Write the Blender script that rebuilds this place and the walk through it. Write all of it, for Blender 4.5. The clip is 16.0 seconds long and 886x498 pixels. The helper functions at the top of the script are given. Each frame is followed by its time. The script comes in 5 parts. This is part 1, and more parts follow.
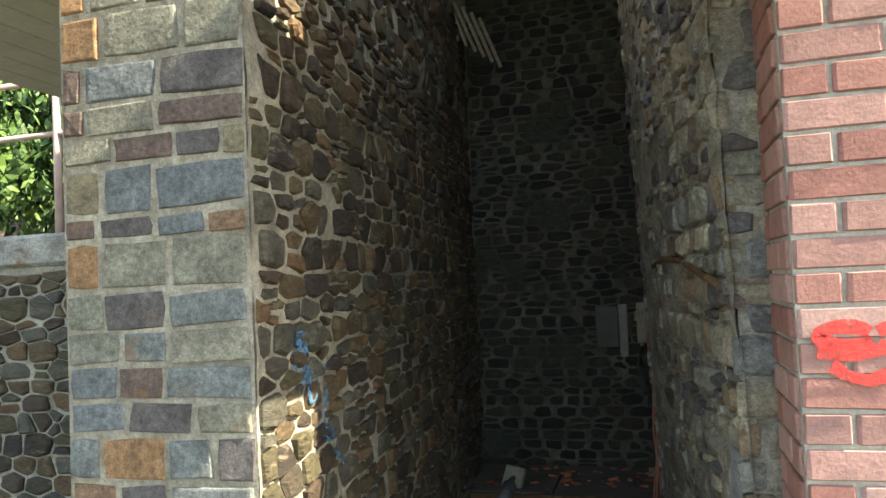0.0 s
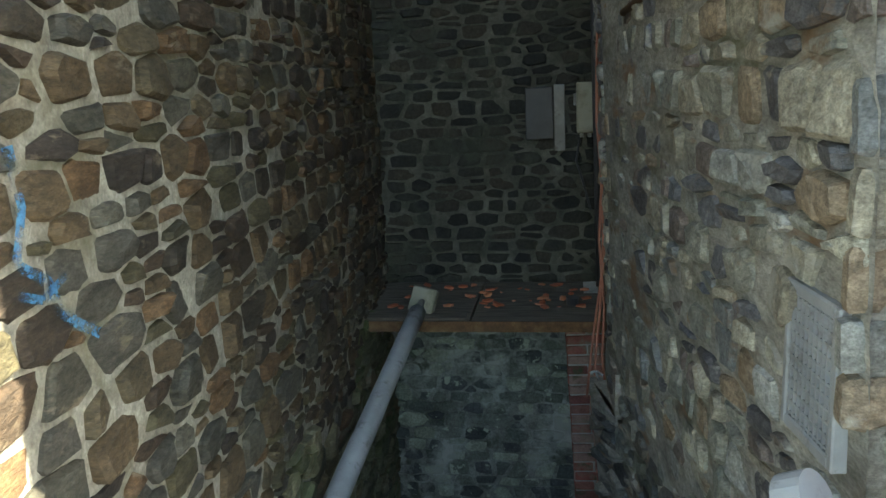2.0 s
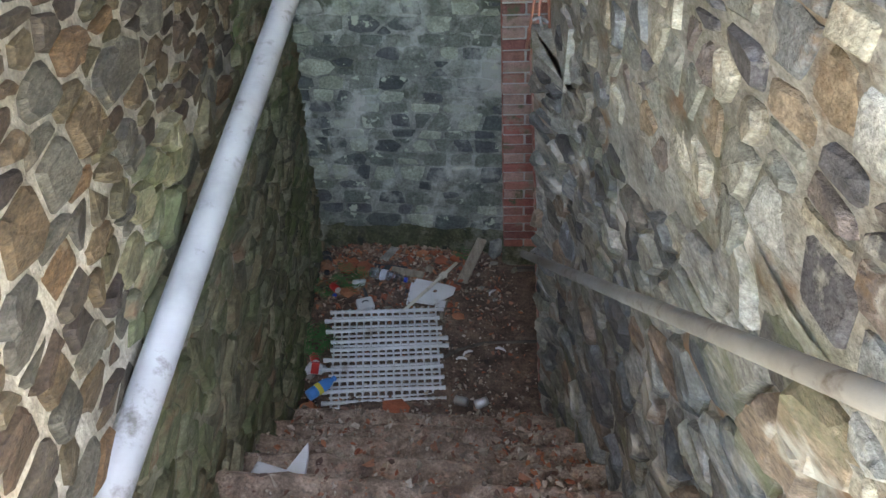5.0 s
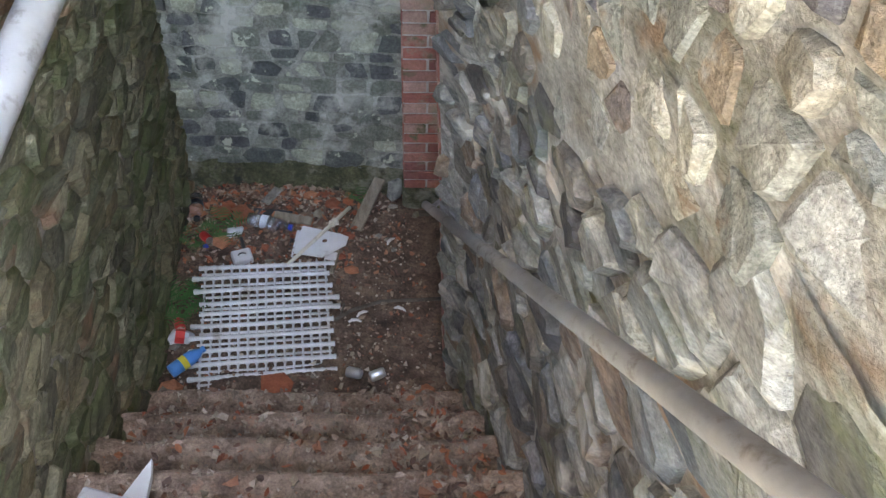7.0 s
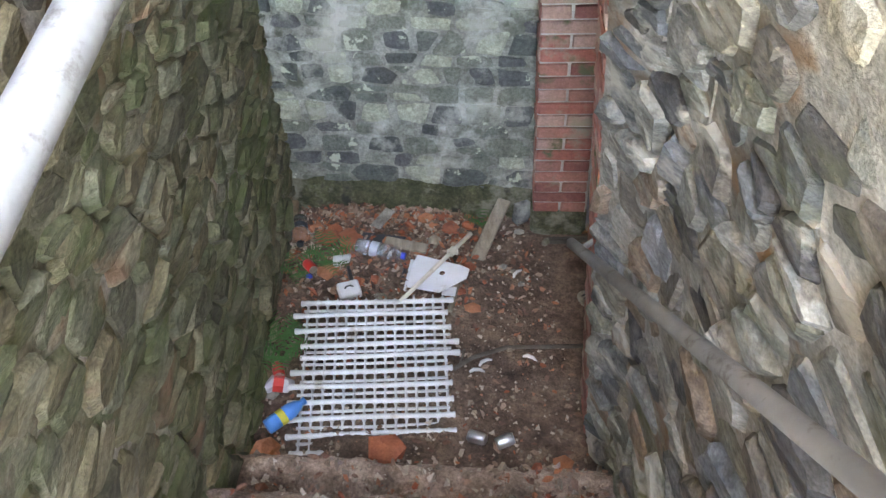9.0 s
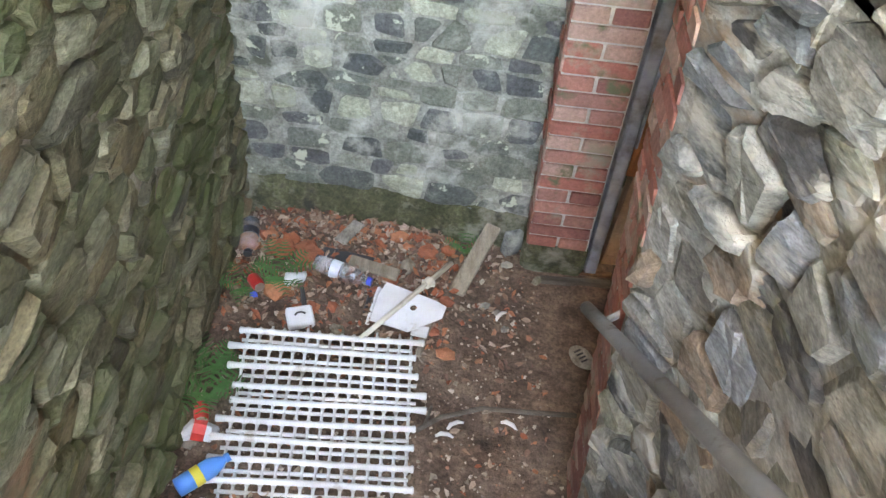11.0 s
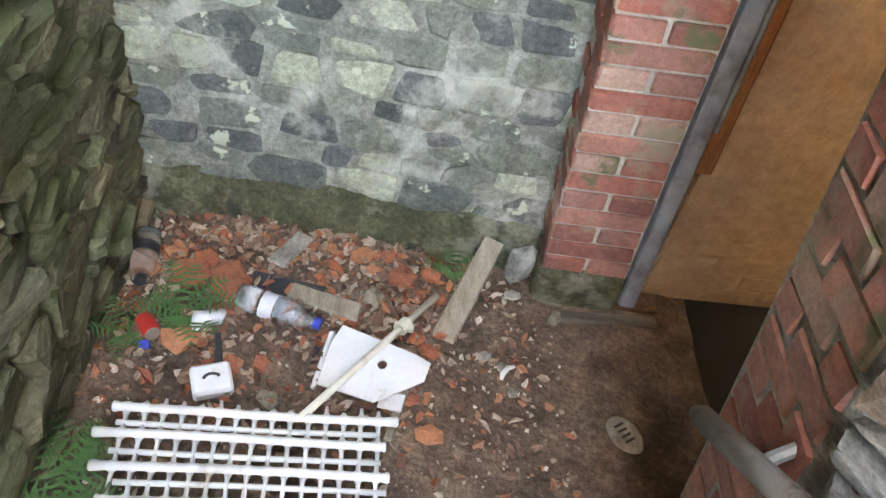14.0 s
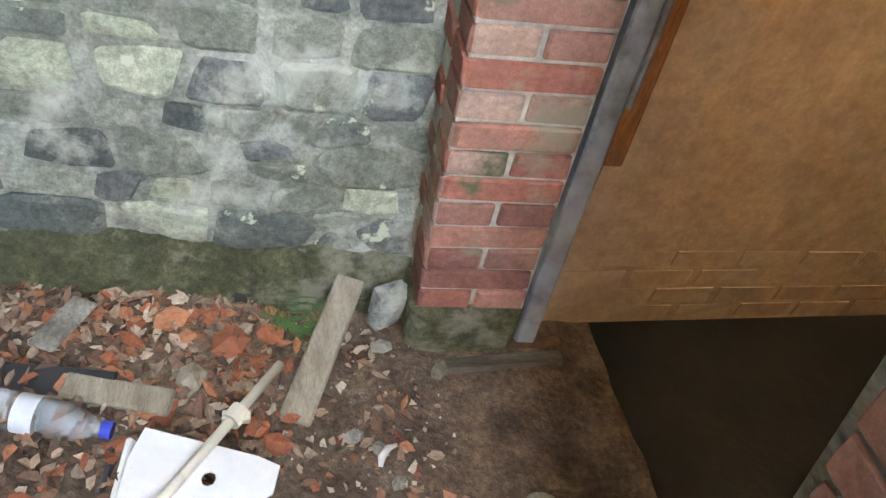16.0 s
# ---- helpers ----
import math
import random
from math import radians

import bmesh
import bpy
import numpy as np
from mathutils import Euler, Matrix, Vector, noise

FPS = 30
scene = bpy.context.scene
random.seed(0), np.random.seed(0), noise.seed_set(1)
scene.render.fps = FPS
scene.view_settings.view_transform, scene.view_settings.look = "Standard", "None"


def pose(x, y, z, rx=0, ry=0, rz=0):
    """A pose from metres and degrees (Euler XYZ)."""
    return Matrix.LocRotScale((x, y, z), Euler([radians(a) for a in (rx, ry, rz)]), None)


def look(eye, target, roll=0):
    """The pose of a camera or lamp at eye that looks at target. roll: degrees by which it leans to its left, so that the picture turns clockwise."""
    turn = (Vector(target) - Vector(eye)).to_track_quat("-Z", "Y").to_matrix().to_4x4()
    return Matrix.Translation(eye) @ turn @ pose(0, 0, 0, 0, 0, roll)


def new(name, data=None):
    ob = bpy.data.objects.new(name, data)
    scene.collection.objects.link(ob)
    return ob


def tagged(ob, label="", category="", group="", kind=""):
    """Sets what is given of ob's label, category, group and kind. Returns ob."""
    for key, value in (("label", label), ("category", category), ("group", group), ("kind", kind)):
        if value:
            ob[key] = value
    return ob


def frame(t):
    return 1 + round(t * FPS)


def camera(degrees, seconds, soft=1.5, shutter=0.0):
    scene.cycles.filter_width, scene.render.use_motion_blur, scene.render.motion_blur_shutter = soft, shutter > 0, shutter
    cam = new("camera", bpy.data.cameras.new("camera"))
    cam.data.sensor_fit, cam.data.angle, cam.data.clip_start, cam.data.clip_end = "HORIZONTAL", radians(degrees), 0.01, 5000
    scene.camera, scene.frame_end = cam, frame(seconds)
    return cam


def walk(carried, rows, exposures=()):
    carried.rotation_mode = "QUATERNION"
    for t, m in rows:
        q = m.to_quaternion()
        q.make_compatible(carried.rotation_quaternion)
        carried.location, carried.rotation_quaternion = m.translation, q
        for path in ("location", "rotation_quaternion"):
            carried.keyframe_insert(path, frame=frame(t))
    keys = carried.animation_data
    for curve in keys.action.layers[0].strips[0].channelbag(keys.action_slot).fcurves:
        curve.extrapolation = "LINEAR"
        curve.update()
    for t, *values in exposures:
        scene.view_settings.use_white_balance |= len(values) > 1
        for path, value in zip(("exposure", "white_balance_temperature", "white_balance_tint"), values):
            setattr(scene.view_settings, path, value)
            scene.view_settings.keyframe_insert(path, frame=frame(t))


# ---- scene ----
UNIT = 1.15  # metres to one unit of the plan
cam = camera(60.3, 16.0, soft=1.5)
PATH = [
    (0, (0.646, -4.952, 3.138), (0.111, -3.027, 3.225), -2.7),
    (0.5, (0.584, -4.695, 3.106), (0.064, -2.764, 3.093), -4.4),
    (1, (0.502, -4.433, 3.112), (0.045, -2.488, 3.016), -4.6),
    (1.5, (0.487, -4.127, 3.019), (0.109, -2.173, 2.824), -3.4),
    (2, (0.461, -3.898, 2.983), (0.133, -1.973, 2.555), -2.9),
    (2.5, (0.372, -3.703, 2.941), (0.073, -1.85, 2.251), -2.9),
    (3, (0.318, -3.565, 2.927), (0.093, -1.769, 2.077), -2.9),
    (3.5, (0.332, -3.503, 2.906), (0.183, -1.768, 1.924), -2.3),
    (4, (0.376, -3.418, 2.901), (0.274, -1.75, 1.801), -1.1),
    (4.2, (0.404, -3.389, 2.897), (0.293, -1.757, 1.745), -1.1),
    (6.3, (0.348, -2.941, 2.685), (0.337, -1.556, 1.242), 2.2),
    (6.5, (0.352, -2.89, 2.647), (0.386, -1.514, 1.196), 3.6),
    (7, (0.417, -2.799, 2.609), (0.568, -1.44, 1.15), 5.8),
    (7.5, (0.359, -2.677, 2.505), (0.356, -1.307, 1.047), -0.9),
    (8, (0.286, -2.575, 2.446), (0.277, -1.285, 0.917), 3.0),
    (8.5, (0.31, -2.469, 2.368), (0.201, -1.179, 0.843), 0.2),
    (9, (0.314, -2.374, 2.345), (0.201, -1.019, 0.878), -1.3),
    (9.2, (0.322, -2.35, 2.323), (0.251, -0.962, 0.884), -0.2),
    (11.3, (0.197, -1.894, 2.027), (0.188, -0.557, 0.54), 8.6),
    (11.5, (0.18, -1.854, 1.991), (0.171, -0.523, 0.499), 8.8),
    (12, (0.161, -1.764, 1.918), (0.092, -0.428, 0.432), 8.5),
    (12.5, (0.184, -1.649, 1.848), (0.129, -0.272, 0.399), 9.1),
    (13, (0.174, -1.558, 1.781), (0.228, -0.19, 0.324), 10.3),
    (13.5, (0.14, -1.489, 1.68), (0.167, -0.132, 0.211), 8.1),
    (14, (0.173, -1.372, 1.545), (0.254, -0.028, 0.066), 11.3),
    (14.5, (0.175, -1.274, 1.484), (0.338, 0.001, -0.048), 13.5),
    (15, (0.155, -1.145, 1.403), (0.397, 0.167, -0.087), 13.5),
    (15.5, (0.15, -1.081, 1.352), (0.48, 0.27, -0.086), 14.5),
    (16, (0.209, -1.036, 1.228), (0.67, 0.341, -0.147), 15.9),
]
walk(cam, [(t, look(Vector(eye) * UNIT, Vector(target) * UNIT, roll)) for t, eye, target, roll in PATH],
     [(0, 2.1, 8100, 4), (1.0, 2.5, 7500, 0), (2.0, 3.0, 7500, -1), (2.5, 3.25, 7600, 0), (3.5, 4.15, 8000, 8), (4.2, 4.55, 8300, 11),
      (7.0, 5.5, 9100, 18), (9.0, 6.2, 9700, 18), (11.5, 6.75, 10500, 16), (12.5, 6.83, 10700, 16), (16.0, 6.92, 11300, 14)])

# ---- light ----
SUN_TO = Vector((0.74, -0.06, 0.66)).normalized()
world = bpy.data.worlds.new("sky")
scene.world = world
world.use_nodes = True
sky = world.node_tree.nodes.new("ShaderNodeTexSky")
sky.sky_type = "NISHITA"
sky.sun_disc = False
sky.sun_elevation = math.asin(SUN_TO.z)
sky.sun_rotation = math.atan2(SUN_TO.x, SUN_TO.y)
background = world.node_tree.nodes["Background"]
background.inputs[1].default_value = 0.15
world.node_tree.links.new(sky.outputs[0], background.inputs[0])
sun = new("sun", bpy.data.lights.new("sun", "SUN"))
sun.data.energy, sun.data.angle, sun.data.color = 5.0, radians(0.5), (1.0, 0.95, 0.86)
sun.matrix_world = SUN_TO.to_track_quat("Z", "Y").to_matrix().to_4x4()


# ---- materials ----
def material(name, colours, scale=6.0, rough=0.9, bump=0.3, bump_scale=40.0, random_from="", stain=None, metal=0.0,
             vary=0.0, transmission=0.0, stretch=(1, 1, 1), bump_depth=0.01, stain_at=(0.5, 0.62), stain_scale=2.2,
             stain2=None, stain2_at=(0.56, 0.66), stain2_scale=5.0, alpha_at=None):
    """colours: a ramp of RGB. random_from: 'object' or 'island' picks the hue piece by piece; else noise picks it."""
    mat = bpy.data.materials.new(name)
    mat.use_nodes = True
    tree = mat.node_tree
    add, link = tree.nodes.new, tree.links.new
    shader = tree.nodes["Principled BSDF"]
    shader.inputs["Roughness"].default_value = rough
    shader.inputs["Metallic"].default_value = metal
    shader.inputs["Transmission Weight"].default_value = transmission
    geo = add("ShaderNodeNewGeometry")
    mapping = add("ShaderNodeMapping")
    mapping.inputs["Scale"].default_value = [k / UNIT for k in stretch]
    link(geo.outputs["Position"], mapping.inputs[0])

    def noise_at(size, detail=6.0, roughness=0.6):
        tex = add("ShaderNodeTexNoise")
        tex.inputs["Scale"].default_value, tex.inputs["Detail"].default_value = size, detail
        tex.inputs["Roughness"].default_value = roughness
        link(mapping.outputs[0], tex.inputs["Vector"])
        return tex

    ramp = add("ShaderNodeValToRGB")
    spots = ramp.color_ramp
    while len(spots.elements) < len(colours):
        spots.elements.new(0.5)
    for n, c in enumerate(colours):
        lo, hi = (0.0, 1.0) if random_from else (0.3, 0.7)
        spots.elements[n].position = lo + (hi - lo) * n / max(1, len(colours) - 1 + (1 if random_from else 0))
        spots.elements[n].color = (*c, 1)
    if random_from:
        spots.interpolation = "CONSTANT"
    if random_from == "object":
        link(add("ShaderNodeObjectInfo").outputs["Random"], ramp.inputs[0])
    elif random_from == "island":
        link(geo.outputs["Random Per Island"], ramp.inputs[0])
    else:
        link(noise_at(scale).outputs[0], ramp.inputs[0])
    colour = ramp.outputs[0]

    def mixed(a, b, factor, mode="MIX"):
        node = add("ShaderNodeMix")
        node.data_type, node.blend_type = "RGBA", mode
        for value, socket in ((factor, node.inputs[0]), (a, node.inputs[6]), (b, node.inputs[7])):
            if hasattr(value, "links"):
                link(value, socket)
            else:
                socket.default_value = value
        return node.outputs[2]

    def spread(socket, lo, hi, out_lo=0.0, out_hi=1.0):
        node = add("ShaderNodeMapRange")
        for n, v in enumerate((lo, hi, out_lo, out_hi)):
            node.inputs[n + 1].default_value = v
        link(socket, node.inputs[0])
        return node.outputs[0]

    if vary:
        for size, much in ((scale * 1.5, vary), (scale * 9, vary), (scale * 30, vary * 0.8)):
            grain = spread(noise_at(size).outputs[0], 0.3, 0.7, 1 - much, 1 + much)
            tone = add("ShaderNodeCombineColor")
            for n in range(3):
                link(grain, tone.inputs[n])
            colour = mixed(colour, tone.outputs[0], 1.0, "MULTIPLY")
    if stain:
        patch = spread(noise_at(stain_scale, 8.0, 0.7).outputs[0], *stain_at)
        colour = mixed(colour, (*stain, 1), patch)
    if stain2:
        colour = mixed(colour, (*stain2, 1), spread(noise_at(stain2_scale, 5.0, 0.6).outputs[0], *stain2_at))
    link(colour, shader.inputs["Base Color"])
    if alpha_at:
        link(spread(noise_at(30.0, 6.0, 0.7).outputs[0], *alpha_at), shader.inputs["Alpha"])
    if bump:
        node = add("ShaderNodeBump")
        node.inputs["Strength"].default_value, node.inputs["Distance"].default_value = bump, bump_depth
        link(noise_at(bump_scale, 8.0, 0.65).outputs[0], node.inputs["Height"])
        link(node.outputs[0], shader.inputs["Normal"])
    return mat


SLATE = [(0.0599, 0.0547, 0.0406), (0.0817, 0.0547, 0.0284), (0.0382, 0.0261, 0.017), (0.0817, 0.0739, 0.0547), (0.092, 0.0618, 0.0324), (0.0654, 0.0547, 0.0284), (0.0518, 0.0333, 0.0203), (0.0654, 0.0594, 0.0467), (0.1144, 0.0667, 0.0324), (0.0464, 0.0356, 0.0243), (0.0817, 0.0618, 0.0345), (0.0327, 0.0238, 0.0182)]
PALE = [(0.223, 0.215, 0.182), (0.158, 0.158, 0.141), (0.207, 0.186, 0.145), (0.108, 0.112, 0.108), (0.182, 0.178, 0.137), (0.257, 0.249, 0.22), (0.199, 0.145, 0.104), (0.132, 0.116, 0.0955), (0.0829, 0.0784, 0.073), (0.166, 0.17, 0.17)]
LIMED = [(0.162, 0.176, 0.142), (0.0945, 0.108, 0.0972), (0.216, 0.23, 0.189), (0.135, 0.149, 0.128), (0.297, 0.317, 0.236), (0.108, 0.115, 0.112), (0.176, 0.189, 0.155), (0.36, 0.38, 0.29), (0.0743, 0.0837, 0.0783)]
MOSSY = [(0.1352, 0.122, 0.0706), (0.1877, 0.1684, 0.1017), (0.1043, 0.1058, 0.0573), (0.2285, 0.2111, 0.1368), (0.1564, 0.1325, 0.075), (0.1248, 0.1325, 0.0706), (0.1768, 0.1753, 0.1143), (0.0938, 0.09, 0.0573)]
GREYSTONE = [(0.247, 0.239, 0.201), (0.184, 0.193, 0.193), (0.308, 0.277, 0.216), (0.131, 0.131, 0.14), (0.261, 0.201, 0.14), (0.37, 0.347, 0.277), (0.161, 0.131, 0.116), (0.216, 0.216, 0.184), (0.0999, 0.0954, 0.0999), (0.293, 0.293, 0.27)]
# Dark stone, toned down further: shade of the upper end wall put into colour.
SHADED_STONE = [(0.0234, 0.0234, 0.0187), (0.0364, 0.0312, 0.0234), (0.0166, 0.0177, 0.0156), (0.0312, 0.0312, 0.0234), (0.0442, 0.0364, 0.026), (0.013, 0.013, 0.012)]
OCHRE = [(0.41, 0.271, 0.19), (0.493, 0.334, 0.236), (0.554, 0.384, 0.276)]
ASHLAR = [(0.17, 0.17, 0.14), (0.21, 0.18, 0.12), (0.125, 0.14, 0.15), (0.18, 0.175, 0.14), (0.27, 0.155, 0.08), (0.15, 0.15, 0.115), (0.10, 0.09, 0.09), (0.21, 0.20, 0.16), (0.12, 0.085, 0.075), (0.145, 0.16, 0.16), (0.20, 0.125, 0.08)]
BRICK = [(0.37, 0.175, 0.15), (0.43, 0.24, 0.215), (0.32, 0.145, 0.125), (0.46, 0.28, 0.255), (0.35, 0.19, 0.17)]
OLDBRICK = [(0.36, 0.13, 0.10), (0.33, 0.16, 0.13), (0.40, 0.18, 0.14), (0.27, 0.11, 0.09), (0.42, 0.27, 0.22)]


def pair(name, colours, **more):
    return {way: material(name + "_" + way, colours, random_from=way, **more) for way in ("object", "island")}


M_SLATE = pair("slate", SLATE, scale=7, vary=0.42, bump=1.0, bump_scale=22, stretch=(0.7, 0.7, 1.8), rough=0.8, bump_depth=0.02, stain=(0.24, 0.19, 0.13), stain_at=(0.60, 0.72), stain_scale=9)
M_PALE = pair("pale_rubble", PALE, scale=7, vary=0.4, bump=1.0, bump_scale=20, stretch=(1, 0.5, 1.7), stain=(0.13, 0.14, 0.07), rough=0.85, bump_depth=0.022, stain_at=(0.56, 0.70), stain2=(0.40, 0.37, 0.31), stain2_scale=7, stain2_at=(0.55, 0.66))
M_MOSSTONE = pair("mossy_rubble", MOSSY, scale=7, vary=0.35, bump=1.0, bump_scale=20, stretch=(1, 0.5, 1.7), stain=(0.075, 0.10, 0.035), rough=0.85, bump_depth=0.025, stain_at=(0.50, 0.66), stain_scale=3.0, stain2=(0.20, 0.12, 0.07), stain2_scale=5, stain2_at=(0.60, 0.70))
M_GREYSTONE = pair("grey_rubble", GREYSTONE, scale=7, vary=0.4, bump=1.0, bump_scale=24, stretch=(1, 1, 1.3), stain=(0.20, 0.13, 0.08), rough=0.8, bump_depth=0.02, stain_at=(0.58, 0.70), stain_scale=6, stain2=(0.40, 0.38, 0.33), stain2_scale=8, stain2_at=(0.60, 0.68))
M_SHADED_STONE = pair("shaded_rubble", SHADED_STONE, scale=8, vary=0.35, bump=0.8, bump_scale=26, rough=0.85, stain=(0.05, 0.055, 0.04), stain_at=(0.5, 0.65))
M_PAINTED_BRICK = {way: material("ochre_brick_" + way, OCHRE, scale=5, rough=0.8, bump=0.4, bump_scale=30, vary=0.12) for way in ("object", "island")}
M_MOSS = material("mossy_render", [(0.045, 0.05, 0.024), (0.085, 0.09, 0.045), (0.15, 0.145, 0.095)], scale=9, vary=0.42, bump=1.0, bump_scale=30, bump_depth=0.025, stain=(0.24, 0.235, 0.18), stain_at=(0.54, 0.64), stain_scale=5, stain2=(0.04, 0.04, 0.03), stain2_scale=9, stain2_at=(0.58, 0.66))
M_LIMED = pair("limed_rubble", LIMED, scale=9, vary=0.32, bump=0.7, bump_scale=30, rough=0.9, stain=(0.42, 0.43, 0.37), stain_at=(0.50, 0.60), stain_scale=2.4, stain2=(0.48, 0.51, 0.39), stain2_scale=11, stain2_at=(0.62, 0.65))
M_ASHLAR = pair("ashlar", ASHLAR, scale=8, vary=0.42, bump=1.0, bump_scale=32, stain=(0.24, 0.13, 0.06), rough=0.85, stain_at=(0.60, 0.72), stain_scale=5.0)
M_BRICK = pair("red_brick", BRICK, scale=14, vary=0.16, bump=0.6, bump_scale=90, rough=0.9, bump_depth=0.005)
M_OLDBRICK = pair("old_brick", OLDBRICK, scale=10, vary=0.2, bump=0.5, bump_scale=60, stain=(0.30, 0.27, 0.20), rough=0.9, bump_depth=0.005, stain_at=(0.53, 0.66), stain_scale=6, stain2=(0.12, 0.13, 0.07), stain2_scale=7, stain2_at=(0.6, 0.68))
M_MORTAR = material("mortar", [(0.234, 0.211, 0.168), (0.328, 0.3, 0.246), (0.39, 0.363, 0.304)], scale=5, vary=0.3, bump=1.0, bump_scale=24, stain=(0.148, 0.136, 0.0858), stain_at=(0.54, 0.68), bump_depth=0.02)
M_PALE_MORTAR = material("pale_mortar", [(0.216, 0.202, 0.169), (0.331, 0.313, 0.274), (0.418, 0.403, 0.36)], scale=5, vary=0.32, bump=1.0, bump_scale=16, stain=(0.122, 0.122, 0.0648), bump_depth=0.035, stretch=(1, 0.6, 1.4), stain2=(0.238, 0.151, 0.0936), stain2_scale=4.0, stain2_at=(0.58, 0.68), stain_at=(0.53, 0.68))
M_MOSSY = material("mossy_mortar", [(0.102, 0.097, 0.0612), (0.174, 0.163, 0.107), (0.254, 0.24, 0.174), (0.133, 0.122, 0.0766)], scale=7, vary=0.25, bump=1.0, bump_scale=16, bump_depth=0.035, stretch=(1, 0.6, 1.4), stain=(0.0868, 0.117, 0.0458), stain_at=(0.50, 0.66), stain_scale=2.6, stain2=(0.224, 0.154, 0.0918), stain2_scale=5)
# Mortar of that upper wall, its shade likewise put into the colour.
M_SHADED_MORTAR = material("shaded_mortar", [(0.05, 0.05, 0.04), (0.085, 0.083, 0.066), (0.13, 0.125, 0.10)], scale=4, vary=0.25, bump=0.7, bump_scale=22, stain=(0.035, 0.04, 0.028), bump_depth=0.02)
M_LIME_MORTAR = material("lime_mortar", [(0.15, 0.16, 0.13), (0.26, 0.27, 0.23), (0.38, 0.385, 0.34)], scale=4.5, vary=0.35, bump=1.0, bump_scale=20, bump_depth=0.02, stain=(0.50, 0.51, 0.45), stain_at=(0.50, 0.60), stain_scale=2.4, stain2=(0.10, 0.11, 0.08), stain2_scale=6, stain2_at=(0.57, 0.66))
M_JOINT = material("brick_joint", [(0.38, 0.36, 0.32), (0.54, 0.52, 0.47)], scale=12, vary=0.15, bump=0.5, bump_scale=80)
M_SOIL = material("soil", [(0.066, 0.0407, 0.0297), (0.143, 0.0935, 0.066), (0.231, 0.16, 0.116)], scale=9, vary=0.4, bump=1.0, bump_scale=45, bump_depth=0.02, stain=(0.22, 0.138, 0.099), stain_at=(0.58, 0.7), stain_scale=12)
M_WHITE_PAINT = material("worn_white_paint", [(0.22, 0.225, 0.23), (0.31, 0.315, 0.32), (0.37, 0.375, 0.38)], scale=5, rough=0.55, bump=0.15, bump_scale=60, stain=(0.12, 0.11, 0.10), stain_at=(0.54, 0.66), stain_scale=8)
M_GREY_PAINT = material("grimy_grey_paint", [(0.131, 0.122, 0.11), (0.212, 0.204, 0.187), (0.294, 0.286, 0.269)], scale=4, rough=0.6, bump=0.2, bump_scale=60, stain=(0.0898, 0.0653, 0.049), stain_at=(0.55, 0.66), stain_scale=12)
M_WHITE_PLASTIC = material("white_plastic", [(0.58, 0.58, 0.57), (0.74, 0.74, 0.74)], scale=8, rough=0.45, bump=0.1, stain=(0.42, 0.37, 0.31), stain_at=(0.58, 0.72), stain_scale=11)
M_CREAMPLASTIC = material("cream_plastic", [(0.62, 0.58, 0.47), (0.72, 0.68, 0.57)], scale=9, rough=0.5, bump=0.1, stain=(0.40, 0.33, 0.24), stain_at=(0.6, 0.74), stain_scale=12)
M_RUST = material("rusty_steel", [(0.065, 0.0325, 0.0163), (0.13, 0.065, 0.0292), (0.195, 0.124, 0.0585)], scale=20, rough=0.85, bump=0.5, bump_scale=70, vary=0.2)
M_BAREWOOD = material("bare_orange_wood", [(0.24, 0.085, 0.03), (0.36, 0.14, 0.05)], scale=10, rough=0.8, bump=0.5, bump_scale=40, stretch=(6, 6, 1), vary=0.25)
M_BOARD = material("grey_board", [(0.06, 0.051, 0.039), (0.114, 0.099, 0.078), (0.156, 0.138, 0.114)], scale=6, rough=0.9, bump=0.6, bump_scale=30, stretch=(1, 6, 6), vary=0.2)
M_PLANK = material("weathered_plank", [(0.22, 0.18, 0.13), (0.36, 0.31, 0.24)], scale=8, rough=0.9, bump=0.5, bump_scale=50, stretch=(5, 1, 5), vary=0.2)
M_CREAM = material("cream_boarding", [(0.55, 0.52, 0.36), (0.63, 0.60, 0.44)], scale=4, rough=0.6, bump=0.15, bump_scale=30, vary=0.08)
M_OCHRE = material("ochre_painted_brick", OCHRE, scale=4, rough=0.8, bump=0.3, bump_scale=25, vary=0.15, stain=(0.38, 0.31, 0.23), stain_at=(0.62, 0.75))
M_GREYBLUE = material("flaking_blue_grey_paint", [(0.09, 0.08, 0.075), (0.25, 0.28, 0.33), (0.33, 0.37, 0.43)], scale=9, rough=0.6, bump=0.4, bump_scale=40)
M_BLUE = material("blue_spray_paint", [(0.03, 0.10, 0.20), (0.06, 0.20, 0.34)], scale=20, rough=0.7, bump=0.5, bump_scale=40, vary=0.2, alpha_at=(0.40, 0.60))
M_REDPAINT = material("red_spray_paint", [(0.70, 0.04, 0.04), (0.80, 0.07, 0.06)], scale=20, rough=0.6, bump=0.4, bump_scale=90, alpha_at=(0.30, 0.50))
M_FERN = material("fern_green", [(0.0394, 0.112, 0.0338), (0.0675, 0.191, 0.0562)], scale=30, rough=0.6, bump=0.1)
M_LEAF = material("bush_leaf", [(0.03, 0.07, 0.015), (0.07, 0.14, 0.03), (0.10, 0.18, 0.04), (0.045, 0.10, 0.02)], random_from="island", rough=0.6, bump=0)
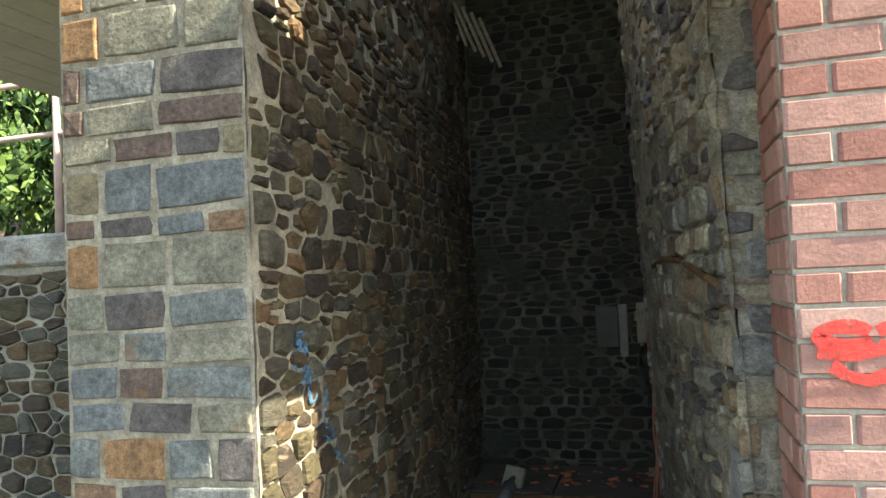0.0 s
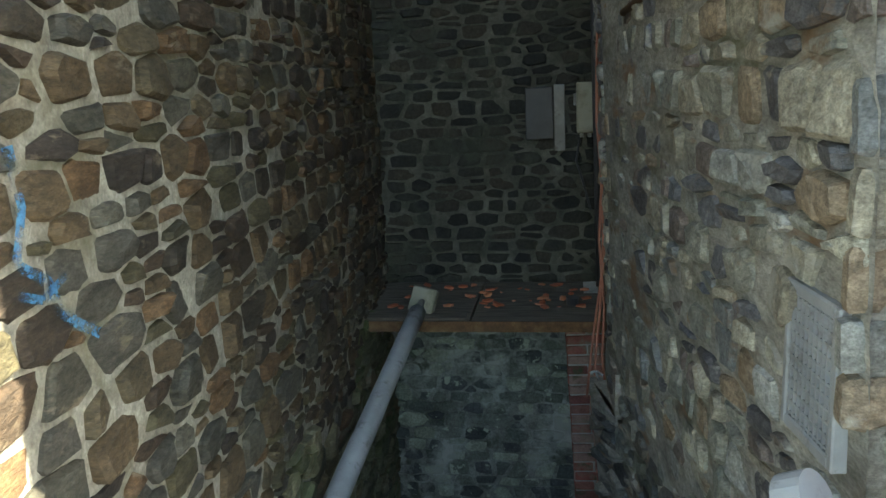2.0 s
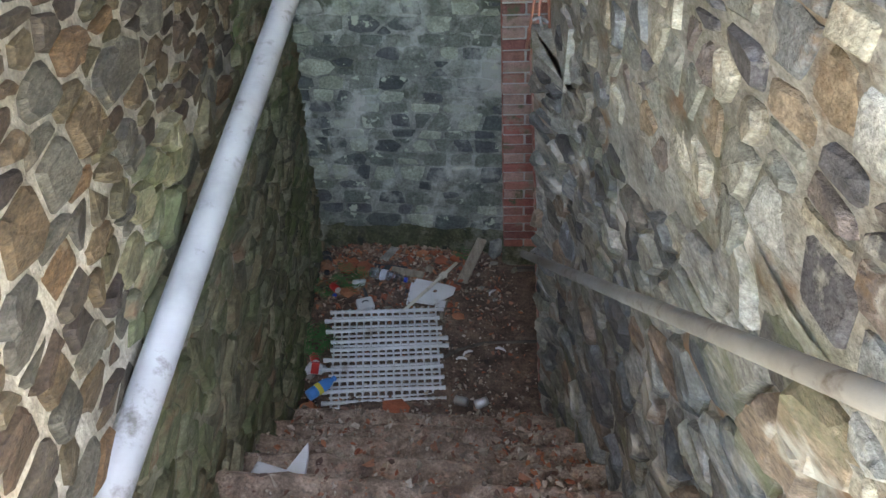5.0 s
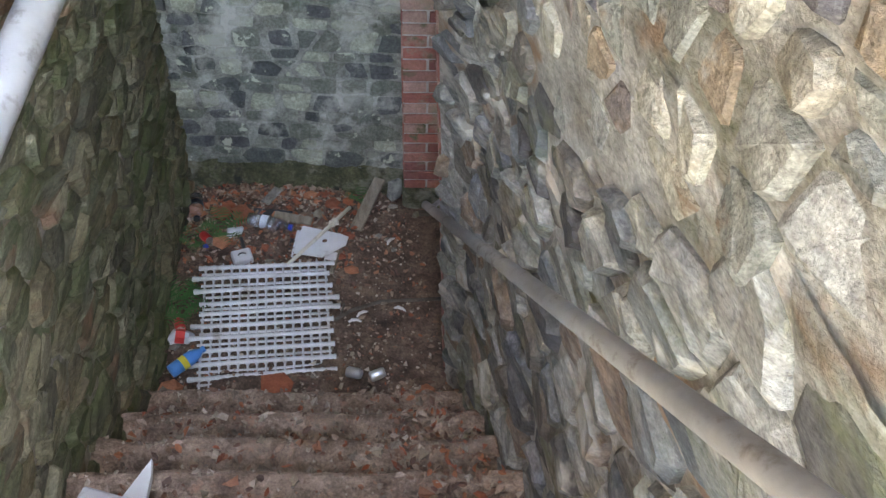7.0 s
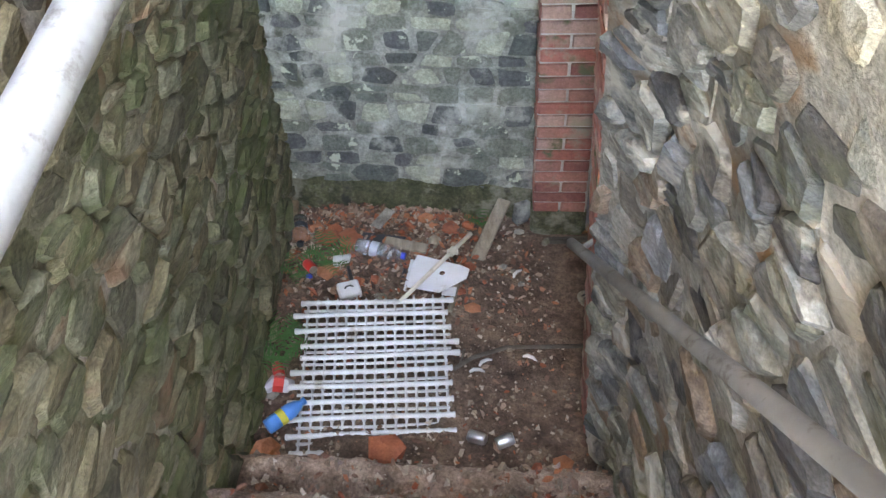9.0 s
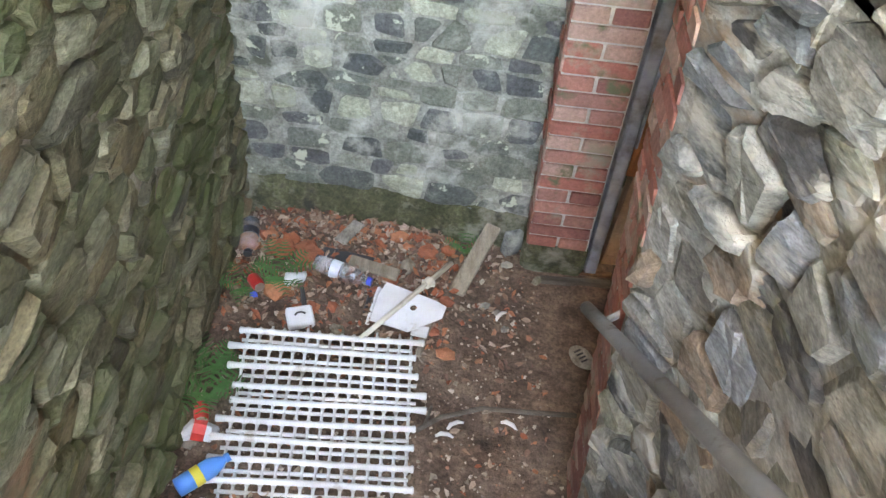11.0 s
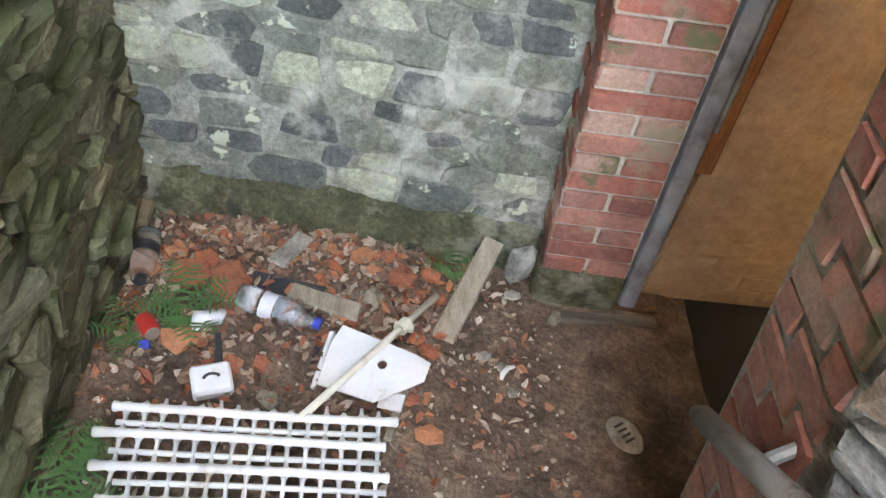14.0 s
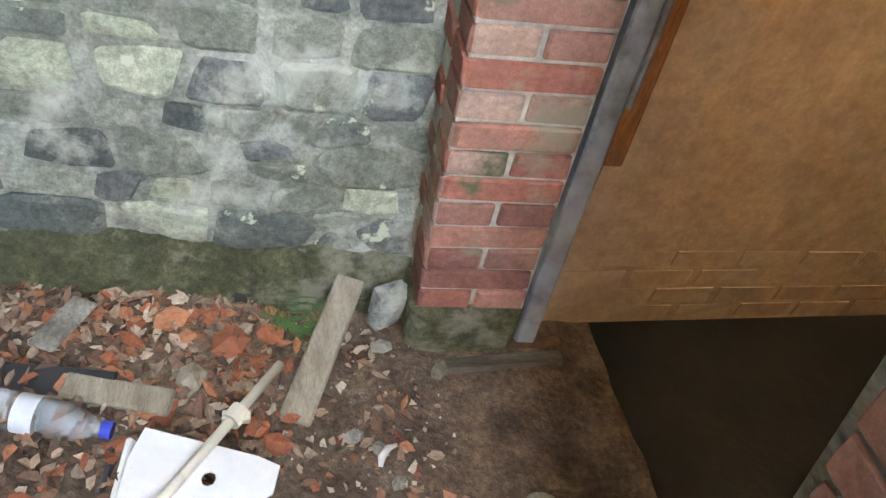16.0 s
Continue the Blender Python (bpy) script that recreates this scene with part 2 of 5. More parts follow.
M_DEADLEAF = material("dead_leaf", [(0.33, 0.10, 0.05), (0.17, 0.085, 0.055), (0.36, 0.25, 0.185), (0.10, 0.058, 0.042), (0.27, 0.15, 0.10), (0.38, 0.14, 0.07), (0.30, 0.20, 0.145), (0.16, 0.09, 0.065), (0.44, 0.33, 0.26), (0.20, 0.11, 0.075)], random_from="island", rough=0.8, vary=0.25, scale=20, bump=0.3, bump_scale=80)
M_CLEAR = material("clear_bottle", [(0.75, 0.8, 0.82), (0.8, 0.84, 0.86)], rough=0.15, bump=0.1, bump_scale=30, transmission=0.85)
M_BLUECAP = material("blue_cap", [(0.02, 0.06, 0.45), (0.03, 0.08, 0.5)], rough=0.4, bump=0)
M_LABELWHITE = material("paper_label", [(0.5, 0.52, 0.56), (0.65, 0.66, 0.68)], scale=30, rough=0.6, bump=0.1)
M_CANRED = material("red_can", [(0.55, 0.03, 0.03), (0.62, 0.05, 0.04)], rough=0.35, bump=0.1)
M_ALU = material("bare_aluminium", [(0.6, 0.6, 0.6), (0.7, 0.7, 0.7)], rough=0.35, metal=0.9, bump=0.2)
M_DARK = material("dark_plastic", [(0.025, 0.025, 0.028), (0.045, 0.045, 0.05)], rough=0.5, bump=0.1)
M_YELLOW = material("yellow_label", [(0.6, 0.5, 0.05), (0.65, 0.55, 0.08)], rough=0.5, bump=0)
M_SKYBLUE = material("blue_label", [(0.03, 0.22, 0.6), (0.05, 0.3, 0.66)], rough=0.5, bump=0)
M_CREAMBOX = material("cream_metal", [(0.273, 0.254, 0.189), (0.325, 0.305, 0.234)], scale=8, rough=0.6, bump=0.1, stain=(0.13, 0.111, 0.065))
M_ORANGEWIRE = material("faded_orange_flex", [(0.33, 0.12, 0.08), (0.42, 0.18, 0.12)], scale=30, rough=0.6, bump=0)
# Near-black, so that the colour carries the deep shade inside the doorway.
M_SHADE_FLOOR = material("shaded_room_floor", [(0.008, 0.007, 0.006), (0.02, 0.018, 0.016)], scale=5, rough=0.95, bump=0.4)
M_PINKRAIL = material("faded_pink_paint", [(0.42, 0.28, 0.24), (0.5, 0.36, 0.31)], scale=12, rough=0.6, bump=0.1)
M_GROUND = material("tarmac", [(0.04, 0.04, 0.04), (0.08, 0.078, 0.074)], scale=3, rough=0.95, bump=0.6, bump_scale=60, vary=0.2)
M_TERRACOTTA = material("broken_terracotta", [(0.40, 0.12, 0.06), (0.48, 0.19, 0.10), (0.34, 0.11, 0.06)], random_from="object", scale=14, vary=0.2, bump=0.4, bump_scale=50)
M_RUBBLEBIT = material("stone_chip", [(0.42, 0.34, 0.26), (0.30, 0.24, 0.18), (0.50, 0.42, 0.34), (0.24, 0.19, 0.15), (0.34, 0.15, 0.09)], random_from="island", rough=0.9, vary=0.2, scale=20, bump=0.4)


M_STEP = material("dirty_step", [(0.149, 0.0978, 0.0713), (0.299, 0.213, 0.161), (0.46, 0.345, 0.265)], scale=11, vary=0.4, bump=1.0, bump_scale=40, bump_depth=0.02, stain=(0.483, 0.276, 0.196), stain_at=(0.58, 0.68), stain_scale=14)


# ---- helpers ----
def mesh_of(name, bm, mat):
    data = bpy.data.meshes.new(name)
    bm.to_mesh(data)
    bm.free()
    data.materials.append(mat)
    return data


def part(name, bm, mat, parent=None, label="", smooth=False):
    data = mesh_of(name, bm, mat) if not isinstance(bm, bpy.types.Mesh) else bm
    if smooth:
        data.polygons.foreach_set("use_smooth", [True] * len(data.polygons))
    ob = new(name, data)
    ob.parent = parent
    if label:
        ob["label"] = label
    return ob


def box(bm, lo, hi, bevel=0.0, m=None):
    size = [b - a for a, b in zip(lo, hi)]
    made = bmesh.ops.create_cube(bm, size=1.0)["verts"]
    bmesh.ops.scale(bm, vec=size, verts=made)
    bmesh.ops.translate(bm, vec=[(a + b) / 2 for a, b in zip(lo, hi)], verts=made)
    if bevel:
        edges = list({e for v in made for e in v.link_edges})
        out = bmesh.ops.bevel(bm, geom=edges, offset=bevel, segments=1, affect="EDGES", profile=0.5)
        made = list({v for f in out["faces"] for v in f.verts} | {v for v in made if v.is_valid})
    if m is not None:
        bmesh.ops.transform(bm, matrix=m, verts=made)
    return bm


def boxed(lo, hi, bevel=0.0, m=None):
    return box(bmesh.new(), lo, hi, bevel, m)


def prism(outline, lo, hi):
    """A solid between two heights over an outline in plan."""
    bm = bmesh.new()
    low = [bm.verts.new((x, y, lo)) for x, y in outline]
    top = [bm.verts.new((x, y, hi)) for x, y in outline]
    bm.faces.new(low)
    bm.faces.new(top)
    for n in range(len(outline)):
        k = (n + 1) % len(outline)
        bm.faces.new((low[n], low[k], top[k], top[n]))
    bmesh.ops.recalc_face_normals(bm, faces=bm.faces[:])
    return bm


def tube(points, radius, sides=12, bm=None, jitter=0.0, cap=True):
    """A round bar along points."""
    bm = bm or bmesh.new()
    pts = [Vector(p) for p in points]
    rings = []
    for n, p in enumerate(pts):
        way = (pts[min(n + 1, len(pts) - 1)] - pts[max(n - 1, 0)]).normalized()
        side = way.orthogonal().normalized() if abs(way.z) > 0.9 else way.cross(Vector((0, 0, 1))).normalized()
        up = side.cross(way)
        r = radius * (1 + random.uniform(-jitter, jitter)) if not isinstance(radius, (list, tuple)) else radius[n]
        rings.append([bm.verts.new(p + r * (math.cos(a) * side + math.sin(a) * up)) for a in [2 * math.pi * k / sides for k in range(sides)]])
    for a, b in zip(rings, rings[1:]):
        for k in range(sides):
            bm.faces.new((a[k], a[(k + 1) % sides], b[(k + 1) % sides], b[k]))
    if cap:
        bm.faces.new(rings[0][::-1])
        bm.faces.new(rings[-1])
    bmesh.ops.recalc_face_normals(bm, faces=bm.faces[:])
    return bm


def thing(name, label, category, m=None, group="", kind=""):
    ob = tagged(new(name), label, category, group, kind)
    if m is not None:
        ob.matrix_world = m
    return ob


# Stones and bricks, of which the walls are laid.
def stone_shapes(count, seed, corners=8, square=0.1, jitter=0.24, rough=0.14, skew=0.22):
    rng = random.Random(seed)
    out = []
    for _ in range(count):
        ring, lean = [], rng.uniform(-skew, skew)
        for k in range(corners):
            a = 2 * math.pi * (k + rng.uniform(-jitter, jitter)) / corners
            c, s = math.cos(a), math.sin(a)
            r = 0.5 / max(abs(c), abs(s)) * rng.uniform(1 - rough, 1.03) * (1 - square * min(abs(c), abs(s)))
            ring.append((r * c + lean * r * s, r * s))
        verts, faces = [], []
        tilt = (rng.uniform(-0.3, 0.3), rng.uniform(-0.3, 0.3))
        for depth, grow in ((-1.2, 1.03), (0.3, 1.0), (0.85, 0.955), (1.0, 0.87)):
            for x, z in ring:
                lift = depth + (tilt[0] * x + tilt[1] * z + rng.uniform(-0.12, 0.12) if depth > 0.5 else 0)
                verts.append((x * grow, lift, z * grow))
        n = corners
        for lvl in range(3):
            for k in range(n):
                faces.append((lvl * n + k, (lvl + 1) * n + k, (lvl + 1) * n + (k + 1) % n, lvl * n + (k + 1) % n))
        verts.append((rng.uniform(-0.1, 0.1), 1.0 + rng.uniform(-0.1, 0.15), rng.uniform(-0.1, 0.1)))
        for k in range(n):
            faces.append((3 * n + k, 4 * n, 3 * n + (k + 1) % n))
        out.append((np.array(verts), faces))
    return out


def brick_shape(seed):
    rng = random.Random(seed)
    bm = bmesh.new()
    bmesh.ops.create_cube(bm, size=1.0)
    bmesh.ops.bevel(bm, geom=bm.edges[:], offset=0.045, segments=1, affect="EDGES")
    for v in bm.verts:
        v.co += Vector([rng.uniform(-0.012, 0.012) for _ in range(3)])
    bm.verts.index_update()
    out = np.array([v.co[:] for v in bm.verts]), [tuple(v.index for v in f.verts) for f in bm.faces]
    bm.free()
    return out


SQUARED, BRICKS = stone_shapes(18, 8, 8, 0.0, 0.08, 0.05, 0.03), [brick_shape(n) for n in range(8)]


def pieces(parent, name, shapes, places, mats, near, most=300, smooth=False):
    """Lays pieces: those nearest to the place near as objects, the rest as one joined mesh. places: matrix by piece."""
    rng = random.Random(len(places))
    order = sorted(places, key=lambda m: (m.translation - Vector(near)).length)
    shared = []
    for verts, faces in shapes:
        data = bpy.data.meshes.new(name)
        data.from_pydata(verts.tolist(), [], faces)
        data.materials.append(mats["object"])
        if smooth:
            data.polygons.foreach_set("use_smooth", [True] * len(faces))
        shared.append(data)
    for m in order[:most]:
        ob = new(name, rng.choice(shared))
        ob.parent = parent
        ob.matrix_world = m
    if order[most:]:
        verts, faces, base = [], [], 0
        for m in order[most:]:
            v, f = rng.choice(shapes)
            a = np.array(m)
            verts.append(v @ a[:3, :3].T + a[:3, 3])
            faces += [tuple(i + base for i in face) for face in f]
            base += len(v)
        data = bpy.data.meshes.new("rubble_infill")
        data.from_pydata(np.concatenate(verts).tolist(), [], faces)
        data.materials.append(mats["island"])
        if smooth:
            data.polygons.foreach_set("use_smooth", [True] * len(faces))
        ob = new("rubble_infill", data)
        ob.parent = parent
        ob["kind"] = "stuff"


def coursed(width, height, seed, rows, widths, aspect=1.0, jitter=0.006):
    """Seats for stones in uneven courses."""
    rng = random.Random(seed)
    out, v = [], 0.0
    while v < height:
        h, u = rng.uniform(*rows), -rng.uniform(0, widths[1])
        while u < width:
            w = rng.uniform(*widths)
            if rng.random() < 0.18 and h > rows[0] * 1.3:
                out += [(u + w / 2, v + h * 0.27, h * 0.25), (u + w / 2 + rng.uniform(-0.02, 0.02), v + h * 0.76, h * 0.25)]
            else:
                out.append((u + w / 2, v + h / 2 + rng.uniform(-jitter, jitter), h / 2))
            u += w
        v += h
    return np.array(out) / (aspect, 1, 1)


def outlines(seats, width, height, aspect, gap, seed):
    """The outline of each stone: the ground nearer to its seat than to any other, less half a joint, with broken corners."""
    rng = random.Random(seed)
    wide, out = width / aspect, []
    for i, (u, v, r) in enumerate(seats):
        if not (0 < u < wide and 0 < v < height):
            continue
        d = (seats[:, 0] - u) ** 2 + (seats[:, 1] - v) ** 2
        poly = [(u - 0.3, v - 0.3), (u + 0.3, v - 0.3), (u + 0.3, v + 0.3), (u - 0.3, v + 0.3)]
        cuts = [(seats[j][0] - u, seats[j][1] - v, seats[j][2]) for j in np.argsort(d)[1:19]]
        g = gap * rng.uniform(0.55, 1.6)
        limits = [(p, q, (p * p + q * q + r * r - o * o) / 2 - g * math.hypot(p, q) / 2) for p, q, o in cuts]
        limits += [(-1, 0, u - g / 2), (1, 0, wide - u - g / 2), (0, -1, v - g / 2), (0, 1, height - v - g / 2)]
        for p, q, most in limits:
            kept = []
            for a, b in zip(poly, poly[1:] + poly[:1]):
                fa, fb = p * (a[0] - u) + q * (a[1] - v) - most, p * (b[0] - u) + q * (b[1] - v) - most
                if fa <= 0:
                    kept.append(a)
                if (fa < 0) != (fb < 0) and fa != fb:
                    k = fa / (fa - fb)
                    kept.append((a[0] + k * (b[0] - a[0]), a[1] + k * (b[1] - a[1])))
            poly = kept
            if len(poly) < 3:
                break
        if len(poly) < 3:
            continue
        poly = [(a * aspect, b) for a, b in poly]
        broken = []
        for n, a in enumerate(poly):
            for b in (poly[n - 1], poly[(n + 1) % len(poly)]):
                k = rng.uniform(0.05, 0.17)
                broken.append((a[0] + k * (b[0] - a[0]) + rng.uniform(-0.003, 0.003), a[1] + k * (b[1] - a[1]) + rng.uniform(-0.003, 0.003)))
        slim = [p for n, p in enumerate(broken) if math.hypot(p[0] - broken[n - 1][0], p[1] - broken[n - 1][1]) > 0.007]
        if len(slim) > 3 and max(p[0] for p in slim) - min(p[0] for p in slim) > 0.018 and max(p[1] for p in slim) - min(p[1] for p in slim) > 0.014:
            out.append(slim)
    return out


def lay_stones(parent, origin, along, up, out, shapes, depth, mats, near, most=300, smooth=False, keep=None, seed=1):
    """Sets stones in a wall's face: those nearest to the place near as objects, the rest as one joined mesh."""
    rng = random.Random(seed)
    along, up, out = Vector(along).normalized(), Vector(up).normalized(), Vector(out).normalized()
    turn = Matrix((along, out, up)).transposed().to_4x4()
    made = []
    for poly in shapes:
        cu, cv = sum(p[0] for p in poly) / len(poly), sum(p[1] for p in poly) / len(poly)
        if keep and not keep(cu, cv):
            continue
        d, tilt = depth * rng.uniform(0.45, 1.45), (rng.gauss(0, 0.10), rng.gauss(0, 0.10))
        verts, n = [], len(poly)
        for lift, grow in ((-0.02, 1.0), (0.45 * d, 1.0), (d, 0.80)):
            for u, v in poly:
                u, v = (u - cu) * grow, (v - cv) * grow
                wob = 0 if lift < 0 else tilt[0] * u + tilt[1] * v + rng.uniform(-0.16, 0.16) * d
                verts.append((u, lift + wob, v))
        verts.append((0.0, d * rng.uniform(0.92, 1.22), 0.0))
        faces = [(lvl * n + k, (lvl + 1) * n + k, (lvl + 1) * n + (k + 1) % n, lvl * n + (k + 1) % n) for lvl in range(2) for k in range(n)]
        faces += [(2 * n + k, 3 * n, 2 * n + (k + 1) % n) for k in range(n)]
        made.append((Matrix.Translation(Vector(origin) + along * cu + up * cv) @ turn, verts, faces))
    made.sort(key=lambda one: (one[0].translation - Vector(near)).length)
    for m, verts, faces in made[:most]:
        data = bpy.data.meshes.new("stone")
        data.from_pydata(verts, [], faces)
        part("stone", data, mats["object"], parent, smooth=smooth).matrix_world = m
        data.materials.append(mats["object"])
    if made[most:]:
        verts, faces = [], []
        for m, own, rim in made[most:]:
            b = len(verts)
            verts += [(m @ Vector(v))[:] for v in own]
            faces += [tuple(b + i for i in f) for f in rim]
        data = bpy.data.meshes.new("rubble_infill")
        data.from_pydata(verts, [], faces)
        data.materials.append(mats["island"])
        part("rubble_infill", data, mats["island"], parent, smooth=smooth)["kind"] = "stuff"


def rubble(origin, along, up, out, width, height, seed, sizes, depth=0.02, gap=0.014, keep=None, wave=0.02, squared=False):
    """Places of the stones of a wall face: courses of uneven height, broken by small stones."""
    rng = random.Random(seed)
    along, up, out = Vector(along).normalized(), Vector(up).normalized(), Vector(out).normalized()
    turn = Matrix((along, out, up)).transposed().to_4x4()
    places, v = [], 0.0
    while v < height:
        h = rng.uniform(*sizes[:2])
        u, phase = 0.0, rng.uniform(0, 6)
        first = rng.uniform(0.45, 1.0)
        while u < width:
            w = rng.uniform(*sizes[2:]) * (0.75 + 2.2 * h) * first
            first = 1.0
            w = width - u if width - u < w * 1.35 else w
            cuts = [(v, h)]
            if h > 0.1 and rng.random() < 0.3 and not squared:
                k = rng.uniform(0.35, 0.65)
                cuts = [(v, h * k), (v + h * k, h * (1 - k))]
            for base, tall in cuts:
                cu, cv = u + w / 2, base + tall / 2 + wave * math.sin(3 * u + phase)
                if 0 < cu < width and 0 < cv < height and (keep is None or keep(cu, cv)):
                    g = gap * rng.uniform(0.6, 1.7)
                    place = Vector(origin) + along * cu + up * cv
                    spin = Matrix.Rotation(rng.gauss(0, 0.03 if squared else 0.09), 4, "Y")
                    places.append(Matrix.Translation(place) @ turn @ spin @ Matrix.Diagonal((max(w - g, 0.03), depth * rng.uniform(0.4, 1.5), max(tall - g, 0.025), 1)))
            u += w
        v += h
    return places


def brickwork(origin, along, up, out, lengths, courses, depth=0.006, course=0.075):
    """Places of bricks: lengths are the brick lengths of the even and of the odd courses."""
    along, up, out = Vector(along).normalized(), Vector(up).normalized(), Vector(out).normalized()
    turn = Matrix((along, out, up)).transposed().to_4x4()
    rng, places = random.Random(courses), []
    for c in range(courses):
        u = 0.0
        for length in lengths[c % len(lengths)]:
            place = Vector(origin) + along * (u + length / 2) + up * (course * (c + 0.5)) + out * (depth - 0.05 + rng.uniform(-0.0015, 0.0015))
            places.append(Matrix.Translation(place) @ turn @ Matrix.Rotation(rng.gauss(0, 0.006), 4, "Y") @ Matrix.Diagonal((length - 0.010, 0.1, course - 0.010, 1)))
            u += length
    return places


# ---- the stairwell's structure ----
FRONT_L, FRONT_R, TOP, GROUND = -3.42, -3.16, 5.6, 1.85


def left_x(y):
    return -0.55 - 0.094 * y


def right_x(y):
    return 0.543 - 0.1212 * y


def back_y(z):
    return 0.02 + 0.075 * z


def floor_z(y):
    return -0.085 * min(y, 0.0)


wall_left = tagged(part("wall_left", prism([(left_x(FRONT_L), FRONT_L), (left_x(0.6), 0.6), (left_x(0.6) - 0.5, 0.6), (left_x(FRONT_L) - 0.5, FRONT_L)], -0.3, TOP), M_MORTAR),
                   "rubble stone wall with wide tan mortar joints, mossy low down", "wall", kind="structure")
DOOR_NEAR, DOOR_FAR, DOOR_TOP = -0.77, -0.10, 1.86
RT = 0.20
wall_right = tagged(part("wall_right", prism([(right_x(FRONT_R + 0.32), FRONT_R + 0.32), (right_x(DOOR_NEAR) + 0.0, DOOR_NEAR - 0.2), (right_x(DOOR_NEAR) + RT, DOOR_NEAR - 0.2), (right_x(FRONT_R) + RT, FRONT_R + 0.32)], -0.3, TOP), M_PALE_MORTAR),
                    "pale rubble stone wall thickly smeared with mortar", "wall", kind="structure")
wall_over_door = tagged(part("wall_over_door", prism([(right_x(DOOR_NEAR), DOOR_NEAR - 0.2), (0.67, 0.45), (1.07, 0.45), (right_x(DOOR_NEAR) + RT, DOOR_NEAR - 0.2)], DOOR_TOP, TOP), M_PALE_MORTAR),
                        "rubble stone wall above the doorway", "wall", kind="structure")
bm = bmesh.new()
lo, hi = -0.3, TOP + 0.1
corners = [(-1.2, back_y(lo), lo), (1.1, back_y(lo), lo), (1.1, back_y(hi), hi), (-1.2, back_y(hi), hi)]
front = [bm.verts.new(c) for c in corners]
rear = [bm.verts.new((x, y + 0.5, z)) for x, y, z in corners]
bm.faces.new(front)
bm.faces.new(rear[::-1])
for n in range(4):
    bm.faces.new((front[n], rear[n], rear[(n + 1) % 4], front[(n + 1) % 4]))
bmesh.ops.recalc_face_normals(bm, faces=bm.faces[:])
wall_back = tagged(part("wall_back", bm, M_LIME_MORTAR), "damp stone end wall streaked with pale lime and green algae", "wall", kind="structure")
# Out of view; its front edge is placed to dim the upper end wall.
ceiling = tagged(part("ceiling", boxed((-1.3, -1.8, TOP), (1.6, 0.9, TOP + 0.12)), M_BOARD), "dark boarded ceiling over the stairwell", "ceiling", kind="structure")

for wall in (wall_right, wall_over_door):
    for v in wall.data.vertices:
        v.co.x += 0.03 * (1.5 - v.co.z)

# Room behind the doorway.
ROOM = (1.02, 2.6)
wall_room_far = tagged(part("wall_room_far", prism([(0.80, -0.02), (ROOM[1], 0.10), (ROOM[1], 0.22), (0.80, 0.10)], -0.2, 2.1), M_OCHRE), "ochre painted brick wall seen through the doorway", "wall", kind="structure")
wall_room_end = tagged(part("wall_room_end", boxed((ROOM[1], -1.6, -0.2), (ROOM[1] + 0.15, 0.3, 2.1)), M_OCHRE), "ochre painted end wall of the unlit room", "wall", kind="structure")
wall_room_near = tagged(part("wall_room_near", boxed((0.85, -1.75, -0.2), (ROOM[1] + 0.15, -1.6, 2.1)), M_OCHRE), "ochre painted near wall of the unlit room", "wall", kind="structure")
# The gap beside this unseen ceiling is added to bring daylight onto the ochre wall.
ceiling_room = tagged(part("ceiling_room", boxed((0.965, -1.75, 2.1), (ROOM[1] + 0.15, 0.4, 2.2)), M_BOARD), "dark unseen ceiling of the room, a gap added along its edge for light", "ceiling", kind="structure")
floor_room = tagged(part("floor_room", boxed((0.62, -1.75, -0.25), (ROOM[1] + 0.15, 0.25, -0.005)), M_SHADE_FLOOR), "damp near-black floor of the unlit room, its shade put into the colour", "floor", kind="structure")


def sheet(x0, x1, y0, y1, step, height, mat, name):
    bm = bmesh.new()
    nx, ny = int((x1 - x0) / step) + 1, int((y1 - y0) / step) + 1
    grid = [[bm.verts.new((x0 + (x1 - x0) * i / nx, y0 + (y1 - y0) * j / ny, height(x0 + (x1 - x0) * i / nx, y0 + (y1 - y0) * j / ny))) for i in range(nx + 1)] for j in range(ny + 1)]
    for j in range(ny):
        for i in range(nx):
            bm.faces.new((grid[j][i], grid[j][i + 1], grid[j + 1][i + 1], grid[j + 1][i]))
    return part(name, bm, mat, smooth=True)


def soil_height(x, y):
    base = floor_z(y) + 0.018 * noise.noise(Vector((x * 5, y * 5, 0))) + 0.008 * noise.noise(Vector((x * 17, y * 17, 4)))
    heap = 0.045 * max(0.0, 1 - abs(x + 0.15) / 0.5) * max(0.0, min(1.0, (y + 0.75) / 0.4))
    return base + heap


floor = tagged(sheet(-0.62, 0.93, -1.34, 0.12, 0.02, soil_height, M_SOIL, "floor"), "bare brown earth floor of the landing", "floor", kind="structure")

